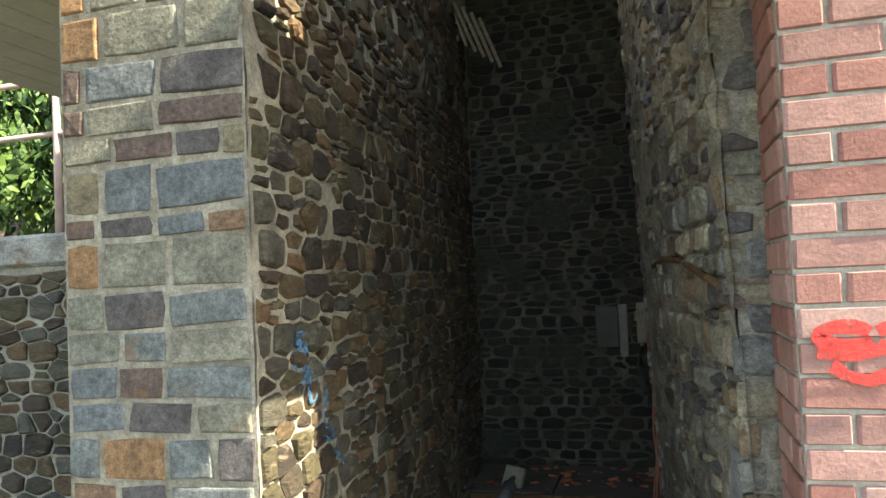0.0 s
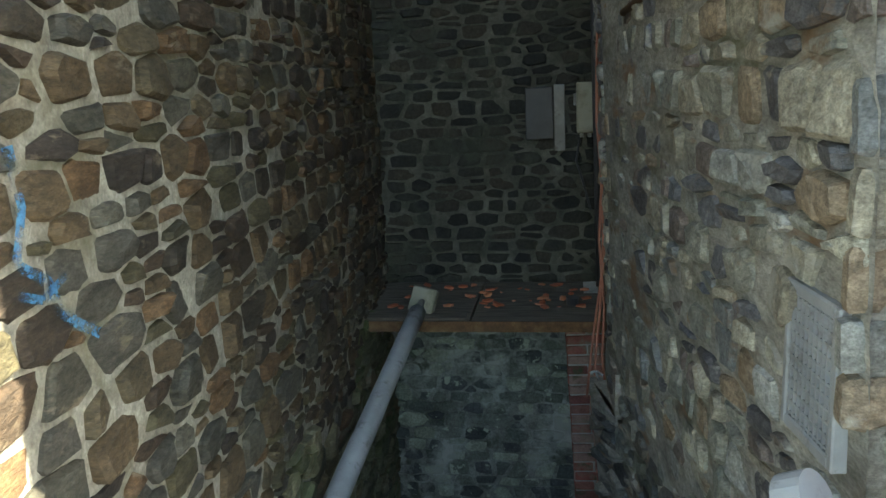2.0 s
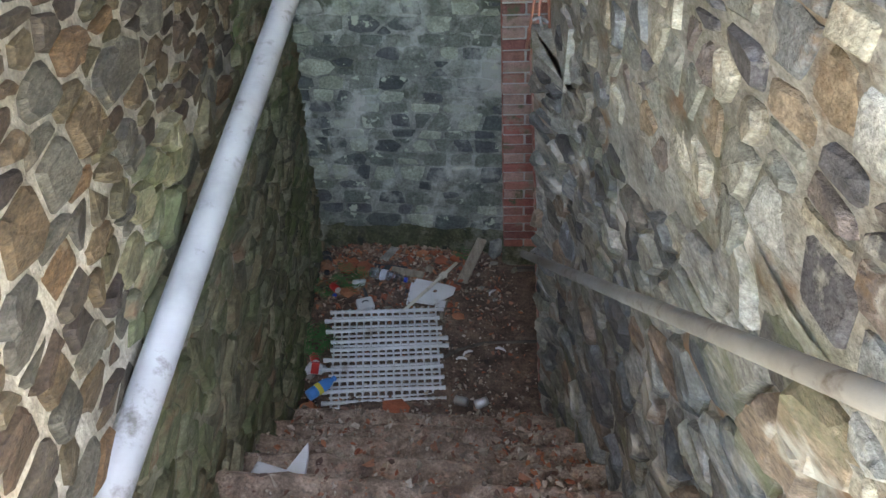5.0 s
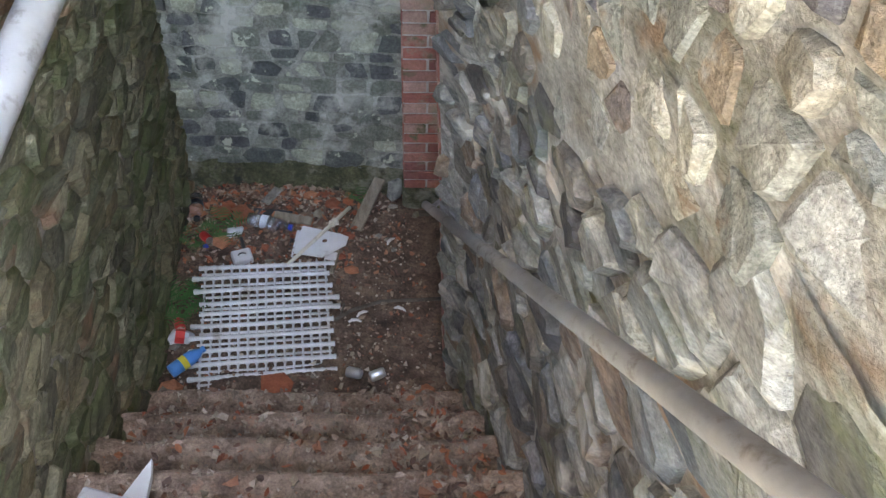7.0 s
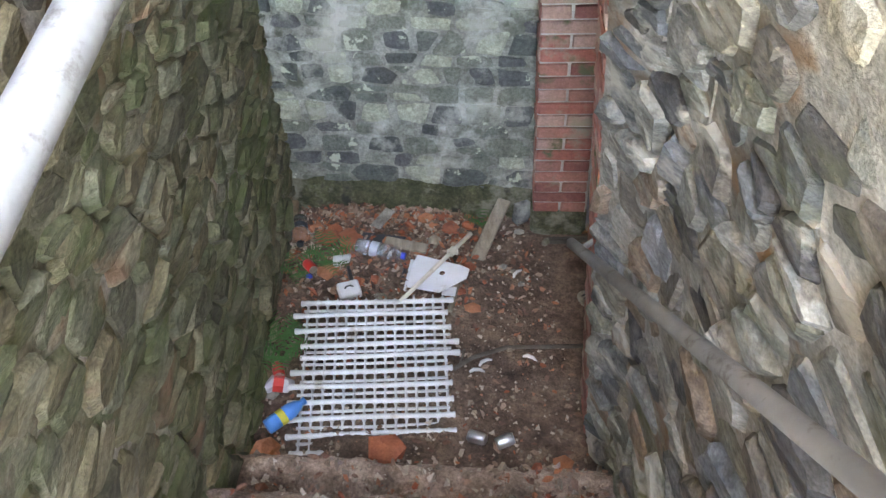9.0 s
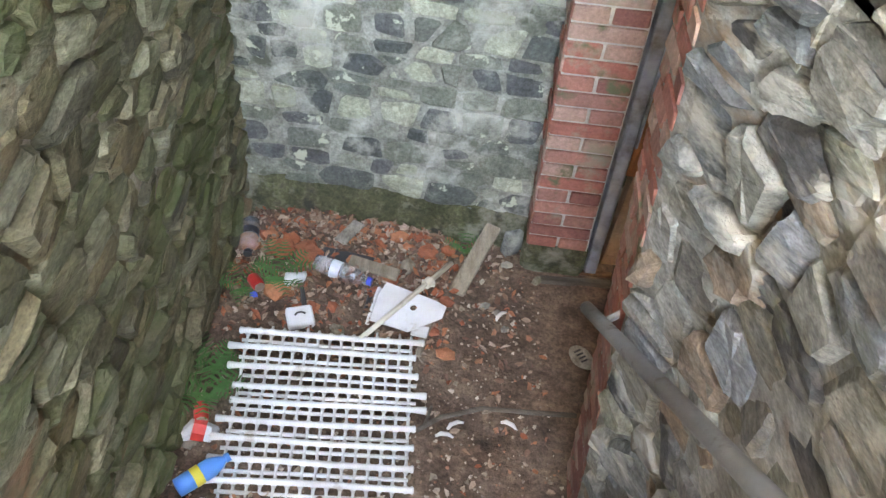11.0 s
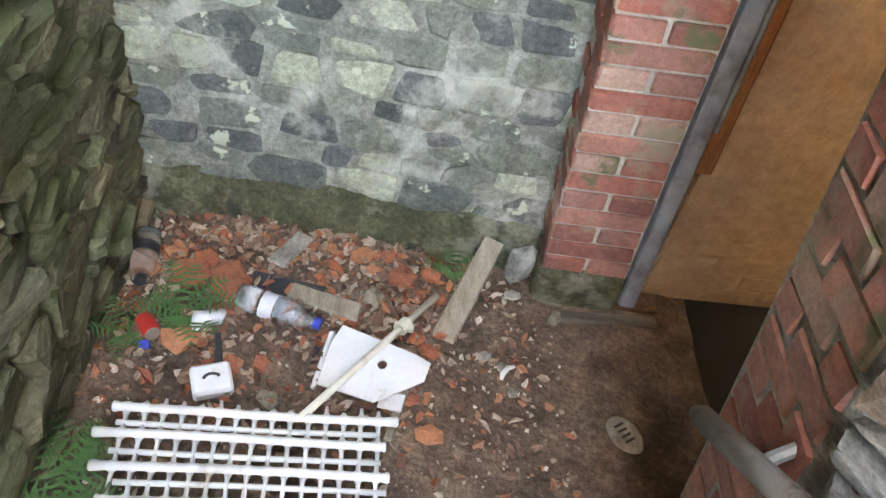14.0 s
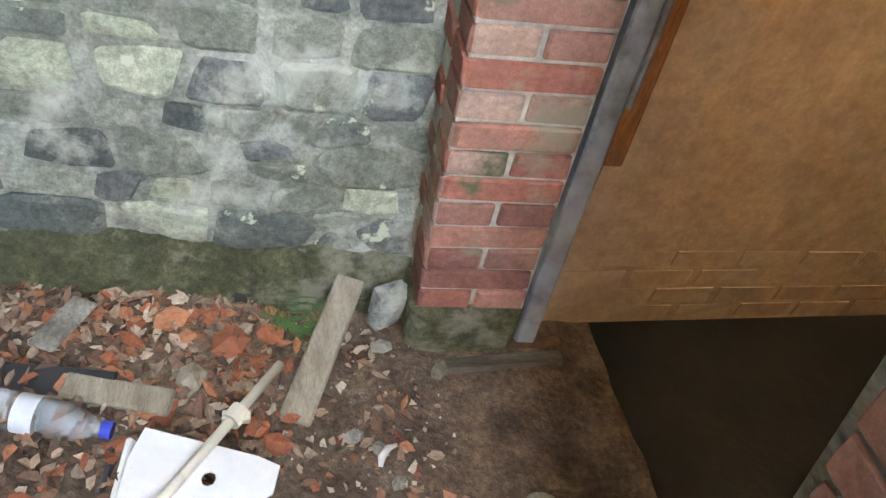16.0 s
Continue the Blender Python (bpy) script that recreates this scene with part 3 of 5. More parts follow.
# Steps: worn treads, buried in dirt.
RISE, TREAD, FIRST_Y, FIRST_Z = 0.175, 0.19, -1.31, 0.275
stairs = thing("stairs", "steep flight of worn steps buried in brown dirt", "stairs", kind="structure")
STEPS = 10
for k in range(STEPS):
    y1, z1 = FIRST_Y - TREAD * k, FIRST_Z + RISE * k
    if k == STEPS - 1:
        z1 = GROUND
    bm = bmesh.new()
    nx = 46
    prof = [(y1 - 0.30, -0.085), (y1 - 0.18, -0.085), (y1 - 0.125, -0.07), (y1 - 0.09, -0.03), (y1 - 0.062, -0.003), (y1 - 0.03, 0.006), (y1 - 0.006, -0.014), (y1 + 0.006, -0.05), (y1 - 0.012, -0.10), (y1 - 0.014, -0.20), (y1 - 0.014, -0.42)]
    rows = []
    for i in range(nx + 1):
        f = i / nx
        rows.append([])
        for n, (py, pz) in enumerate(prof):
            x = left_x(py) - 0.03 + f * (right_x(py) - left_x(py) + 0.06)
            lump = 0.014 * noise.noise(Vector((x * 6, py * 6, k * 3.1))) + 0.008 * noise.noise(Vector((x * 19, py * 19, k)))
            rows[-1].append(bm.verts.new((x, py + lump * (0.9 if n > 3 else 0), z1 + pz + lump + 0.03 * max(0, abs(f - 0.5) - 0.4) * 4)))
    for a, b in zip(rows, rows[1:]):
        for n in range(len(prof) - 1):
            bm.faces.new((a[n], b[n], b[n + 1], a[n + 1]))
    bmesh.ops.recalc_face_normals(bm, faces=bm.faces[:])
    part("step", bm, M_STEP, stairs, smooth=True)

# Ground outside, with the stairwell cut out of it.
bm = bmesh.new()
HX, HY = (-1.4, 3.2), (-3.06, 1.4)
xs, ys = (-600, -40, HX[0], HX[1], 40, 600), (-600, -40, HY[0], HY[1], 40, 600)
grid = [[bm.verts.new((x, y, GROUND)) for x in xs] for y in ys]
for j in range(5):
    for i in range(5):
        if not (i == 2 and j == 2):
            bm.faces.new((grid[j][i], grid[j][i + 1], grid[j + 1][i + 1], grid[j + 1][i]))
ground = tagged(part("ground", bm, M_GROUND), "grey tarmac ground in front of the building", "ground", kind="structure")
pavement = tagged(part("pavement", boxed((-1.4, -3.06, GROUND - 0.2), (left_x(-2.8) - 0.5, 1.4, GROUND)), M_GROUND), "grey ground beside the building", "ground", kind="structure")

# Brick pier at the entrance.
brick_pier = tagged(part("brick_pier", boxed((right_x(FRONT_R) + 0.004, FRONT_R + 0.004, GROUND), (2.6, FRONT_R + 0.34, TOP)), M_JOINT), "red brick entrance pier with pale joints", "wall", kind="structure")
# Added out of view: it cuts the sun down to patches on the left wall.
sunshade = tagged(part("roof_eave", boxed((0.15, -3.95, 4.06), (1.10, -2.85, 4.16)), M_BOARD), "unseen board added above the entrance to shape the sun patches", "roof", kind="structure")
soffit = tagged(part("soffit", boxed((-1.87, -6.5, 4.06), (-0.76, 0.6, 4.16)), M_CREAM), "cream painted boarded porch ceiling", "ceiling", kind="structure")
for n in range(8):
    x = -1.86 + 0.132 * n
    part("board", boxed((x, -6.45, 4.035), (x + 0.126, 0.58, 4.057), 0.004), M_CREAM, soffit)

# ---- outside: retaining wall, railing, bushes ----
retaining_wall = tagged(part("retaining_wall", boxed((-9.0, -1.0, GROUND), (-1.95, -0.55, 3.5), 0.02), M_MORTAR), "grey rubble retaining wall with a pale coping", "wall", kind="structure")
part("coping", boxed((-9.0, -1.04, 3.36), (-1.93, -0.5, 3.56), 0.02), M_PALE_MORTAR, retaining_wall, "whitewashed coping")
bank = tagged(sheet(-12, -1.95, -0.6, 9, 0.6, lambda x, y: 3.45 + 0.25 * max(0, y) + 0.1 * noise.noise(Vector((x, y, 0))), M_SOIL, "bank"), "earth bank behind the retaining wall", "ground", kind="structure")
railing = thing("railing", "faded pink metal railing above the retaining wall", "railing")
for x in (-6.1, -4.6, -3.12, -2.0):
    part("post", tube([(x, -0.8, 3.5), (x, -0.8, 4.62)], 0.026, 10), M_PINKRAIL, railing, smooth=True)
for z in (4.24, 4.6):
    part("rail", tube([(-8.0, -0.8, z), (-1.9, -0.8, z)], 0.02, 10), M_PINKRAIL, railing, smooth=True)


def bush(name, label, centre, size, count, seed, mat, leaf=0.07):
    rng = random.Random(seed)
    ob = thing(name, label, "bush", Matrix.Translation(centre))
    for _ in range(5):
        a = rng.uniform(0, 6.28)
        tip = (size[0] * 0.6 * math.cos(a), size[1] * 0.6 * math.sin(a), size[2] * rng.uniform(0.6, 1.2))
        part("stem", tube([(0, 0, -0.3), (tip[0] * 0.4, tip[1] * 0.4, tip[2] * 0.5), tip], [0.03, 0.02, 0.006], 6), M_BOARD, ob)
    verts, faces = [], []
    clumps = [[rng.gauss(0, 0.45) * s for s in size] for _ in range(26)]
    for n in range(count):
        c = rng.choice(clumps)
        p = Vector([c[k] + rng.gauss(0, 0.16) * size[k] for k in range(3)]) + Vector((0, 0, size[2] * 0.5))
        m = Euler([rng.uniform(0, 6.28) for _ in range(3)]).to_matrix()
        s = leaf * rng.uniform(0.6, 1.4)
        base = len(verts)
        verts += [p + m @ Vector(v) * s for v in ((-0.9, 0, 0), (-0.2, 0.38, 0.1), (0.5, 0.28, 0.05), (1.0, 0, -0.15), (0.5, -0.28, 0.05), (-0.2, -0.38, 0.1))]
        faces.append(tuple(base + k for k in range(6)))
    data = bpy.data.meshes.new("crown")
    data.from_pydata([v[:] for v in verts], [], faces)
    data.materials.append(mat)
    part("crown", data, mat, ob)
    return ob


for n, (x, y, z) in enumerate([(-3.0, 0.4, 3.6), (-4.4, 0.9, 3.7), (-2.5, 1.4, 4.1), (-5.8, 0.8, 3.8), (-3.6, 2.2, 4.5), (-7.4, 1.6, 4.2), (-5.0, 3.0, 5.4), (-2.6, 3.2, 5.6), (-3.3, 1.9, 4.9), (-4.3, 2.4, 5.2), (-3.9, 3.4, 6.2), (-5.2, 2.2, 5.0), (-6.2, 3.2, 5.8), (-2.2, 2.3, 5.0)]):
    bush("bush", "leafy green bush on the bank behind the railing", (x, y, z), (0.9, 0.6, 0.85), 2600, n + 5, M_LEAF)

for n, (x, y, z) in enumerate([(-9.5, 4.4, 4.9), (-8.2, 4.0, 5.0), (-7.0, 4.3, 4.9), (-5.8, 4.0, 5.1), (-4.6, 4.4, 5.0), (-7.6, 4.8, 6.2), (-6.2, 4.8, 6.4), (-8.9, 5.0, 6.3)]):
    bush("bush", "tall dark green bush at the top of the bank", (x, y, z), (1.1, 0.7, 1.1), 3000, n + 40, M_LEAF, 0.10)

# ---- shelf across the stairwell ----
SHELF_Y, SHELF_Z = -0.59, 1.90
shelf = thing("shelf", "grimy board shelf with rusty steel edge, strewn with brick bits", "shelf")
part("board", boxed((-0.60, SHELF_Y + 0.02, SHELF_Z - 0.03), (-0.004, 0.13, SHELF_Z), 0.003), M_BOARD, shelf)
part("board", boxed((0.006, SHELF_Y + 0.02, SHELF_Z - 0.032), (0.64, 0.13, SHELF_Z - 0.002), 0.003), M_BOARD, shelf)
part("batten", boxed((-0.56, SHELF_Y + 0.03, SHELF_Z + 0.001), (-0.02, SHELF_Y + 0.12, SHELF_Z + 0.014), 0.003), M_BOARD, shelf)
bm = boxed((-0.62, SHELF_Y, SHELF_Z - 0.045), (0.65, SHELF_Y + 0.008, SHELF_Z + 0.004))
box(bm, (-0.62, SHELF_Y + 0.008, SHELF_Z - 0.045), (0.65, SHELF_Y + 0.05, SHELF_Z - 0.036))
part("angle_iron", bm, M_RUST, shelf, "rusted steel angle")


def chunk(name, label, place, size, mat, seed, turn=0.0, category="rubble", group="", lift=0.35):
    """An irregular broken lump."""
    rng = random.Random(seed)
    bm = bmesh.new()
    bmesh.ops.create_icosphere(bm, subdivisions=1, radius=0.5)
    for v in bm.verts:
        v.co *= rng.uniform(0.72, 1.15)
        v.co = Vector((max(-0.42, min(0.42, v.co.x)), max(-0.42, min(0.42, v.co.y)), max(-0.4, min(0.4, v.co.z))))
    data = mesh_of(name, bm, mat)
    ob = tagged(new(name, data), label, category, group)
    ob.matrix_world = pose(place[0], place[1], place[2] + size[2] * lift, rng.uniform(-12, 12), rng.uniform(-12, 12), turn) @ Matrix.Diagonal((*size, 1))
    return ob


rng = random.Random(77)
for n in range(54):
    x, y = rng.uniform(-0.42, 0.55), rng.uniform(-0.38, 0.05)
    s = rng.uniform(0.015, 0.05)
    chunk("brick_fragment", "small broken brick fragment lying on the shelf", (x, y, SHELF_Z), (s * 1.6, s, s * 0.5), M_TERRACOTTA, n, rng.uniform(0, 180), "rubble", "fragments on the shelf")
block = thing("junction_box", "dirty cream square box lying on the shelf", "box", pose(-0.235, -0.45, SHELF_Z + 0.065, -28, 8, -14))
part("body", boxed((-0.062, -0.02, -0.062), (0.062, 0.028, 0.062), 0.006), M_CREAMBOX, block)
part("lid", boxed((-0.055, -0.026, -0.055), (0.055, -0.0205, 0.055), 0.002), M_CREAMBOX, block)
part("foot", boxed((-0.03, -0.05, -0.085), (0.03, -0.01, -0.06), 0.004), M_CREAMBOX, block)
can_dark = thing("tin", "small dark tin on the shelf", "tin", pose(0.47, -0.30, SHELF_Z, 0, 0, 0))
part("body", tube([(0, 0, 0.0), (0, 0, 0.035)], 0.03, 16), M_DARK, can_dark, smooth=False)

# ---- fittings on the upper walls ----
switch_box = thing("switch_box", "cream metal electrical switch box on the end wall", "switch box")
part("body", boxed((0.505, 0.10, 2.69), (0.605, 0.24, 2.945), 0.006), M_CREAMBOX, switch_box)
part("cover", boxed((0.51, 0.094, 2.70), (0.60, 0.099, 2.94), 0.002), M_CREAMBOX, switch_box)
for x in (0.53, 0.57):
    part("gland", tube([(x, 0.17, 2.665), (x, 0.17, 2.69)], 0.011, 10), M_WHITE_PAINT, switch_box)
part("lever", boxed((0.49, 0.15, 2.83), (0.5045, 0.18, 2.89), 0.003), M_WHITE_PAINT, switch_box)
meter = thing("meter_board", "dark meter board with a grey trunking beside it", "meter board")
part("board", boxed((0.24, 0.185, 2.66), (0.385, 0.26, 2.93), 0.004), M_DARK, meter)
part("trunking", boxed((0.39, 0.15, 2.60), (0.445, 0.26, 2.94), 0.004), M_GREY_PAINT, meter)
conduit = thing("conduit", "dark metal conduit running down the corner", "pipe")
part("pipe", tube([(0.585, 0.02, 4.95), (0.59, 0.02, 3.2), (0.60, -0.02, 2.4), (0.605, -0.05, 1.92)], 0.014, 10), M_DARK, conduit, smooth=True)
part("cable", tube([(0.52, 0.13, 2.66), (0.50, 0.12, 2.55), (0.53, 0.10, 2.45), (0.57, 0.05, 2.3)], 0.006, 8), M_DARK, conduit, smooth=True)
flex = thing("loose_flex", "faded orange electric flex hanging with frayed ends", "cable")
for n, dx in enumerate((0.0, 0.018, -0.014)):
    pts = [(0.60 + dx, -0.62 - 0.01 * n, 3.5), (0.59 + dx, -0.68, 2.8), (0.60 - dx, -0.70, 2.3), (0.585 + dx, -0.705, 2.0), (0.565 + 1.5 * dx, -0.70, 1.78), (0.56 + 2.5 * dx, -0.71, 1.70 - 0.05 * n)]
    part("strand", tube(pts, 0.0055, 8), M_ORANGEWIRE, flex, smooth=True)
for dx, dz in ((-0.025, 0.0), (0.03, -0.01), (0.02, -0.06)):
    part("frayed_end", tube([(0.565, -0.712, 1.72), (0.565 + dx, -0.716, 1.712 + dz)], 0.006, 6), M_WHITE_PAINT, flex)
rod = thing("rusty_rod", "bent rusty pipe fixed along the stone wall", "pipe")
part("pipe", tube([(right_x(y) + 0.03 * (1.5 - z) - 0.022, y, z) for y, z in ((-1.36, 3.165), (-1.7, 3.19), (-2.15, 3.175), (-2.55, 3.12), (-2.74, 3.10))], 0.012, 10), M_RUST, rod, smooth=True)
stub = thing("pipe_stub", "hollow grey pipe end set in the wall", "pipe", look((right_x(-2.79) - 0.05, -2.79, 3.09), (0.0, -2.79, 3.09)))
bm = bmesh.new()
rings = [[bm.verts.new((r * math.cos(a), r * math.sin(a), z)) for a in [k * math.pi / 9 for k in range(18)]] for r, z in ((0.022, 0.06), (0.022, -0.015), (0.014, -0.017), (0.013, 0.05))]
for a, b in zip(rings, rings[1:]):
    for k in range(18):
        bm.faces.new((a[k], a[(k + 1) % 18], b[(k + 1) % 18], b[k]))
bm.faces.new(rings[-1])
part("sleeve", bm, M_GREY_PAINT, stub)

ang = math.degrees(math.atan2(-1.0, 0.1212))
vent = thing("vent_grille", "white painted metal air vent grille with dirty slots", "vent", pose(right_x(-2.715) - 0.046, -2.715, 2.52, 0, 0, ang) @ Matrix.Diagonal((0.74, 1, 1.1, 1)))
part("backing", boxed((-0.1045, 0.018, -0.0945), (0.1045, 0.03, 0.0945)), M_PLANK, vent, "grimy dark backing")
for lo, hi in (((-0.125, -0.006, -0.115), (-0.105, 0.03, 0.115)), ((0.105, -0.006, -0.115), (0.125, 0.03, 0.115)), ((-0.105, -0.006, 0.095), (0.105, 0.03, 0.115)), ((-0.105, -0.006, -0.115), (0.105, 0.03, -0.095))):
    part("frame", boxed(lo, hi, 0.003), M_WHITE_PAINT, vent)
for n in range(10):
    x = -0.0945 + 0.021 * n
    part("slat", boxed((x - 0.0022, -0.003, -0.0945), (x + 0.0022, 0.003, 0.0945)), M_WHITE_PAINT, vent)
for n in range(11):
    z = -0.09 + 0.018 * n
    part("bar", boxed((-0.1045, -0.002, z - 0.0018), (0.1045, 0.0015, z + 0.0018)), M_WHITE_PAINT, vent)

# ---- handrails ----
left_rail = thing("left_handrail", "worn white painted steel pole resting on the shelf", "handrail")
part("pole", tube([Vector((-0.235, -0.60, 1.955)).lerp(Vector((-0.315, -3.2, 1.465)), n / 12) for n in range(13)], 0.039, 20), M_WHITE_PAINT, left_rail, smooth=True)
part("end_fitting", tube([(-0.235, -0.60, 1.955), (-0.232, -0.56, 1.972), (-0.231, -0.50, 1.975)], [0.038, 0.018, 0.014], 14), M_GREY_PAINT, left_rail, smooth=True)
right_rail = thing("right_handrail", "chipped white painted steel handrail falling with the steps", "handrail")
ra, rb = Vector((0.555, -0.869, 0.761)), Vector((0.742, -2.93, 2.41))
part("pole", tube([ra.lerp(rb, n / 14) for n in range(15)], 0.0155, 18), M_GREY_PAINT, right_rail, smooth=True)
part("end_cap", tube([ra, ra + Vector((-0.003, 0.012, -0.009))], [0.0155, 0.009], 18), M_GREY_PAINT, right_rail)
part("flange", tube([rb, rb + Vector((0.03, -0.02, 0.02))], [0.045, 0.045], 20), M_WHITE_PAINT, right_rail, "white wall flange")
grip = ra.lerp(rb, 0.05)
brk = part("bracket", tube([grip, (0.612, -0.958, 0.885)], 0.008, 8), M_WHITE_PAINT, right_rail, "white painted wall bracket")
part("plate", boxed((0.608, -0.972, 0.835), (0.622, -0.944, 0.968), 0.003), M_WHITE_PAINT, brk)

# ---- doorway at the foot of the steps ----
door_pier = thing("door_pier", "old red brick door jamb, its foot rendered and mossy", "brick pier", Matrix.Translation((0.615, -0.02, 0)) @ Matrix.Rotation(radians(-2.5), 4, "Y"))
part("core", boxed((-0.105, -0.08, -0.05), (0.105, 0.14, 1.9)), M_JOINT, door_pier)
part("render_foot", boxed((-0.118, -0.096, -0.03), (0.112, 0.1, 0.15), 0.02), M_MOSS, door_pier, "crumbling rendered foot")
jamb = thing("door_frame", "rotten timber door frame with flaking blue-grey paint", "door frame", Matrix.Translation((0.762, -0.055, 0)) @ Matrix.Rotation(radians(-2.5), 4, "Y"))
part("post", boxed((-0.030, -0.045, 0.0), (0.012, 0.02, 1.84), 0.004), M_GREYBLUE, jamb)
part("stop", boxed((0.014, -0.040, 0.50), (0.050, 0.0, 1.84), 0.004), M_BAREWOOD, jamb, "bare orange-brown wood")
part("strip", boxed((0.013, -0.05, 0.62), (0.022, -0.022, 1.84), 0.003), M_GREYBLUE, jamb)
sill = thing("door_sill", "broken timber door sill half sunk in dirt", "sill", pose(0.70, -0.145, 0.012, 0, 0, 6))
part("board", boxed((-0.13, -0.016, -0.01), (0.13, 0.018, 0.018), 0.005), M_BOARD, sill)
part("splinter", boxed((0.0, 0.034, 0.0), (0.14, 0.055, 0.018), 0.004), M_RUST, sill)
near_jamb = thing("near_jamb", "weathered red brick corner of the doorway smeared with mortar", "brick pier")
nx = right_x(DOOR_NEAR)
JX, JY, LEAN, JH = 0.671, -0.907, Vector((-0.079, 0.134, 1)), 1.68
core = part("core", prism([(JX + 0.18, JY - 0.62), (JX - 0.001, JY - 0.20), (JX - 0.001, JY + 0.001), (JX + RT - 0.07, JY + 0.001), (JX + RT - 0.07, JY - 0.62)], -0.1, JH), M_PALE_MORTAR, near_jamb)
for v in core.data.vertices:
    v.co.x, v.co.y = v.co.x + LEAN.x * v.co.z, v.co.y + LEAN.y * v.co.z
part("head", prism([(nx - 0.012, DOOR_NEAR - 0.34), (nx - 0.03, JY + LEAN.y * JH), (nx + RT, JY + LEAN.y * JH), (nx + RT, DOOR_NEAR - 0.34)], JH - 0.15, DOOR_TOP + 0.002), M_PALE_MORTAR, near_jamb)

# ---- white plastic grating ----
grating = thing("plastic_grating", "broken white plastic grating lying on the rubble", "grating", pose(-0.055, -0.905, 0.112, 5.0, 1.5, 6.5))
rng = random.Random(5)
GW, GL = 0.52, 0.58
RIBS = [-GW / 2 + 0.012 + (GW - 0.024) * n / 14 for n in range(15)]
BARS = [-GL / 2 + GL * n / 10 + (rng.uniform(-0.006, 0.006) if 0 < n < 10 else 0) for n in range(11)]
for n, y in enumerate(BARS):
    dx, end = rng.uniform(-0.02, 0.02), 0.022
    stops = [-GW / 2 - end + dx, -GW / 2 - end + 0.004 + dx] + sorted(x + k for x in RIBS for k in (-0.010, 0.0, 0.010)) + [GW / 2 + end - 0.004 + dx, GW / 2 + end + dx]
    sizes = [0.009, 0.012] + [0.0090, 0.0118, 0.0090] * 15 + [0.012, 0.009]
    part("cross_bar", tube([(x, y + 0.002 * math.sin(9 * x + n), 0.003) for x in stops], sizes, 8), M_WHITE_PLASTIC, grating, smooth=True)
    if n < 10:
        mid = (y + BARS[n + 1]) / 2 + rng.uniform(-0.005, 0.005)
        part("thin_bar", tube([(-GW / 2 + 0.01 * rng.random() + dx / 2, mid, -0.003), (0, mid + rng.uniform(-0.003, 0.003), -0.004), (GW / 2 + dx / 2, mid, -0.003)], 0.0062, 6), M_WHITE_PLASTIC, grating, smooth=True)
for x in RIBS:
    stops, sizes = [(x, -GL / 2 - rng.uniform(0.010, 0.03), -0.002)], [0.0035]
    for n, y in enumerate(BARS):
        for k, r in ((-0.015, 0.0046), (0.0, 0.0105), (0.015, 0.0046)):
            stops.append((x + rng.uniform(-0.001, 0.001), y + k, -0.002))
            sizes.append(r)
    stops.append((x, GL / 2 + rng.uniform(0.010, 0.03), -0.002))
    part("long_bar", tube(stops, sizes + [0.003], 6), M_WHITE_PLASTIC, grating, smooth=True)


# ---- rubbish on the landing ----
def lay(x, y, up=0.0):
    return (x, y, soil_height(x, y) + up)


def bottle(name, label, a, b, radius, cap_mat, label_mat, mat):
    a, b = Vector(a), Vector(b)
    ob = thing(name, label, "bottle", Matrix.Translation(a) @ (b - a).to_track_quat("Z", "X").to_matrix().to_4x4())
    n = (b - a).length
    prof = [(0.0, 0.55), (0.015, 0.95), (0.25, 1.0), (0.27, 0.94), (0.3, 1.0), (0.45, 1.0), (0.47, 0.93), (0.5, 1.0), (0.66, 0.98), (0.8, 0.7), (0.9, 0.36), (0.93, 0.34)]
    part("body", tube([(0, 0, n * f) for f, _ in prof], [radius * r for _, r in prof], 18), mat, ob, smooth=True)
    part("cap", tube([(0, 0, n * 0.92), (0, 0, n)], radius * 0.46, 16), cap_mat, ob)
    part("label", tube([(0, 0, n * 0.30), (0, 0, n * 0.46)], radius * 1.02, 18, cap=False), label_mat, ob, smooth=True)
    return ob


bottle("plastic_bottle", "clear plastic bottle with a blue cap lying on leaves", lay(-0.208, -0.305, 0.04), lay(-0.006, -0.347, 0.036), 0.031, M_BLUECAP, M_LABELWHITE, M_CLEAR)
bottle("dark_bottle", "dark plastic bottle lying by the wall", lay(-0.478, -0.13, 0.05), lay(-0.447, -0.285, 0.045), 0.032, M_DARK, M_DARK, M_CLEAR)
bottle("drink_bottle", "drink bottle with a blue and yellow label beside the grating", lay(-0.375, -1.16, 0.055), lay(-0.27, -1.05, 0.05), 0.027, M_SKYBLUE, M_YELLOW, M_SKYBLUE)


def can(label, place, turn, mat):
    ob = thing("drinks_can", label, "can", pose(*place, 82, 8, turn) @ Matrix.Scale(0.72, 4))
    part("body", tube([(0, 0, 0), (0, 0, 0.008), (0, 0, 0.07), (0, 0, 0.08)], [0.024, 0.029, 0.028, 0.023], 18), mat, ob, smooth=True)
    part("lid", tube([(0, 0, 0.0795), (0, 0, 0.083)], 0.0235, 18), M_ALU, ob)
    return ob


can("crushed red and white drinks can among leaves", lay(-0.398, -0.395, 0.04), 40, M_CANRED)
can("crushed drinks can on the lowest step", lay(0.28, -1.14, 0.032), 70, M_ALU)
can("crushed silver can on the lowest step", lay(0.37, -1.17, 0.032), 110, M_ALU)
can("red can lying by the wall", lay(-0.40, -0.90, 0.035), 20, M_CANRED)

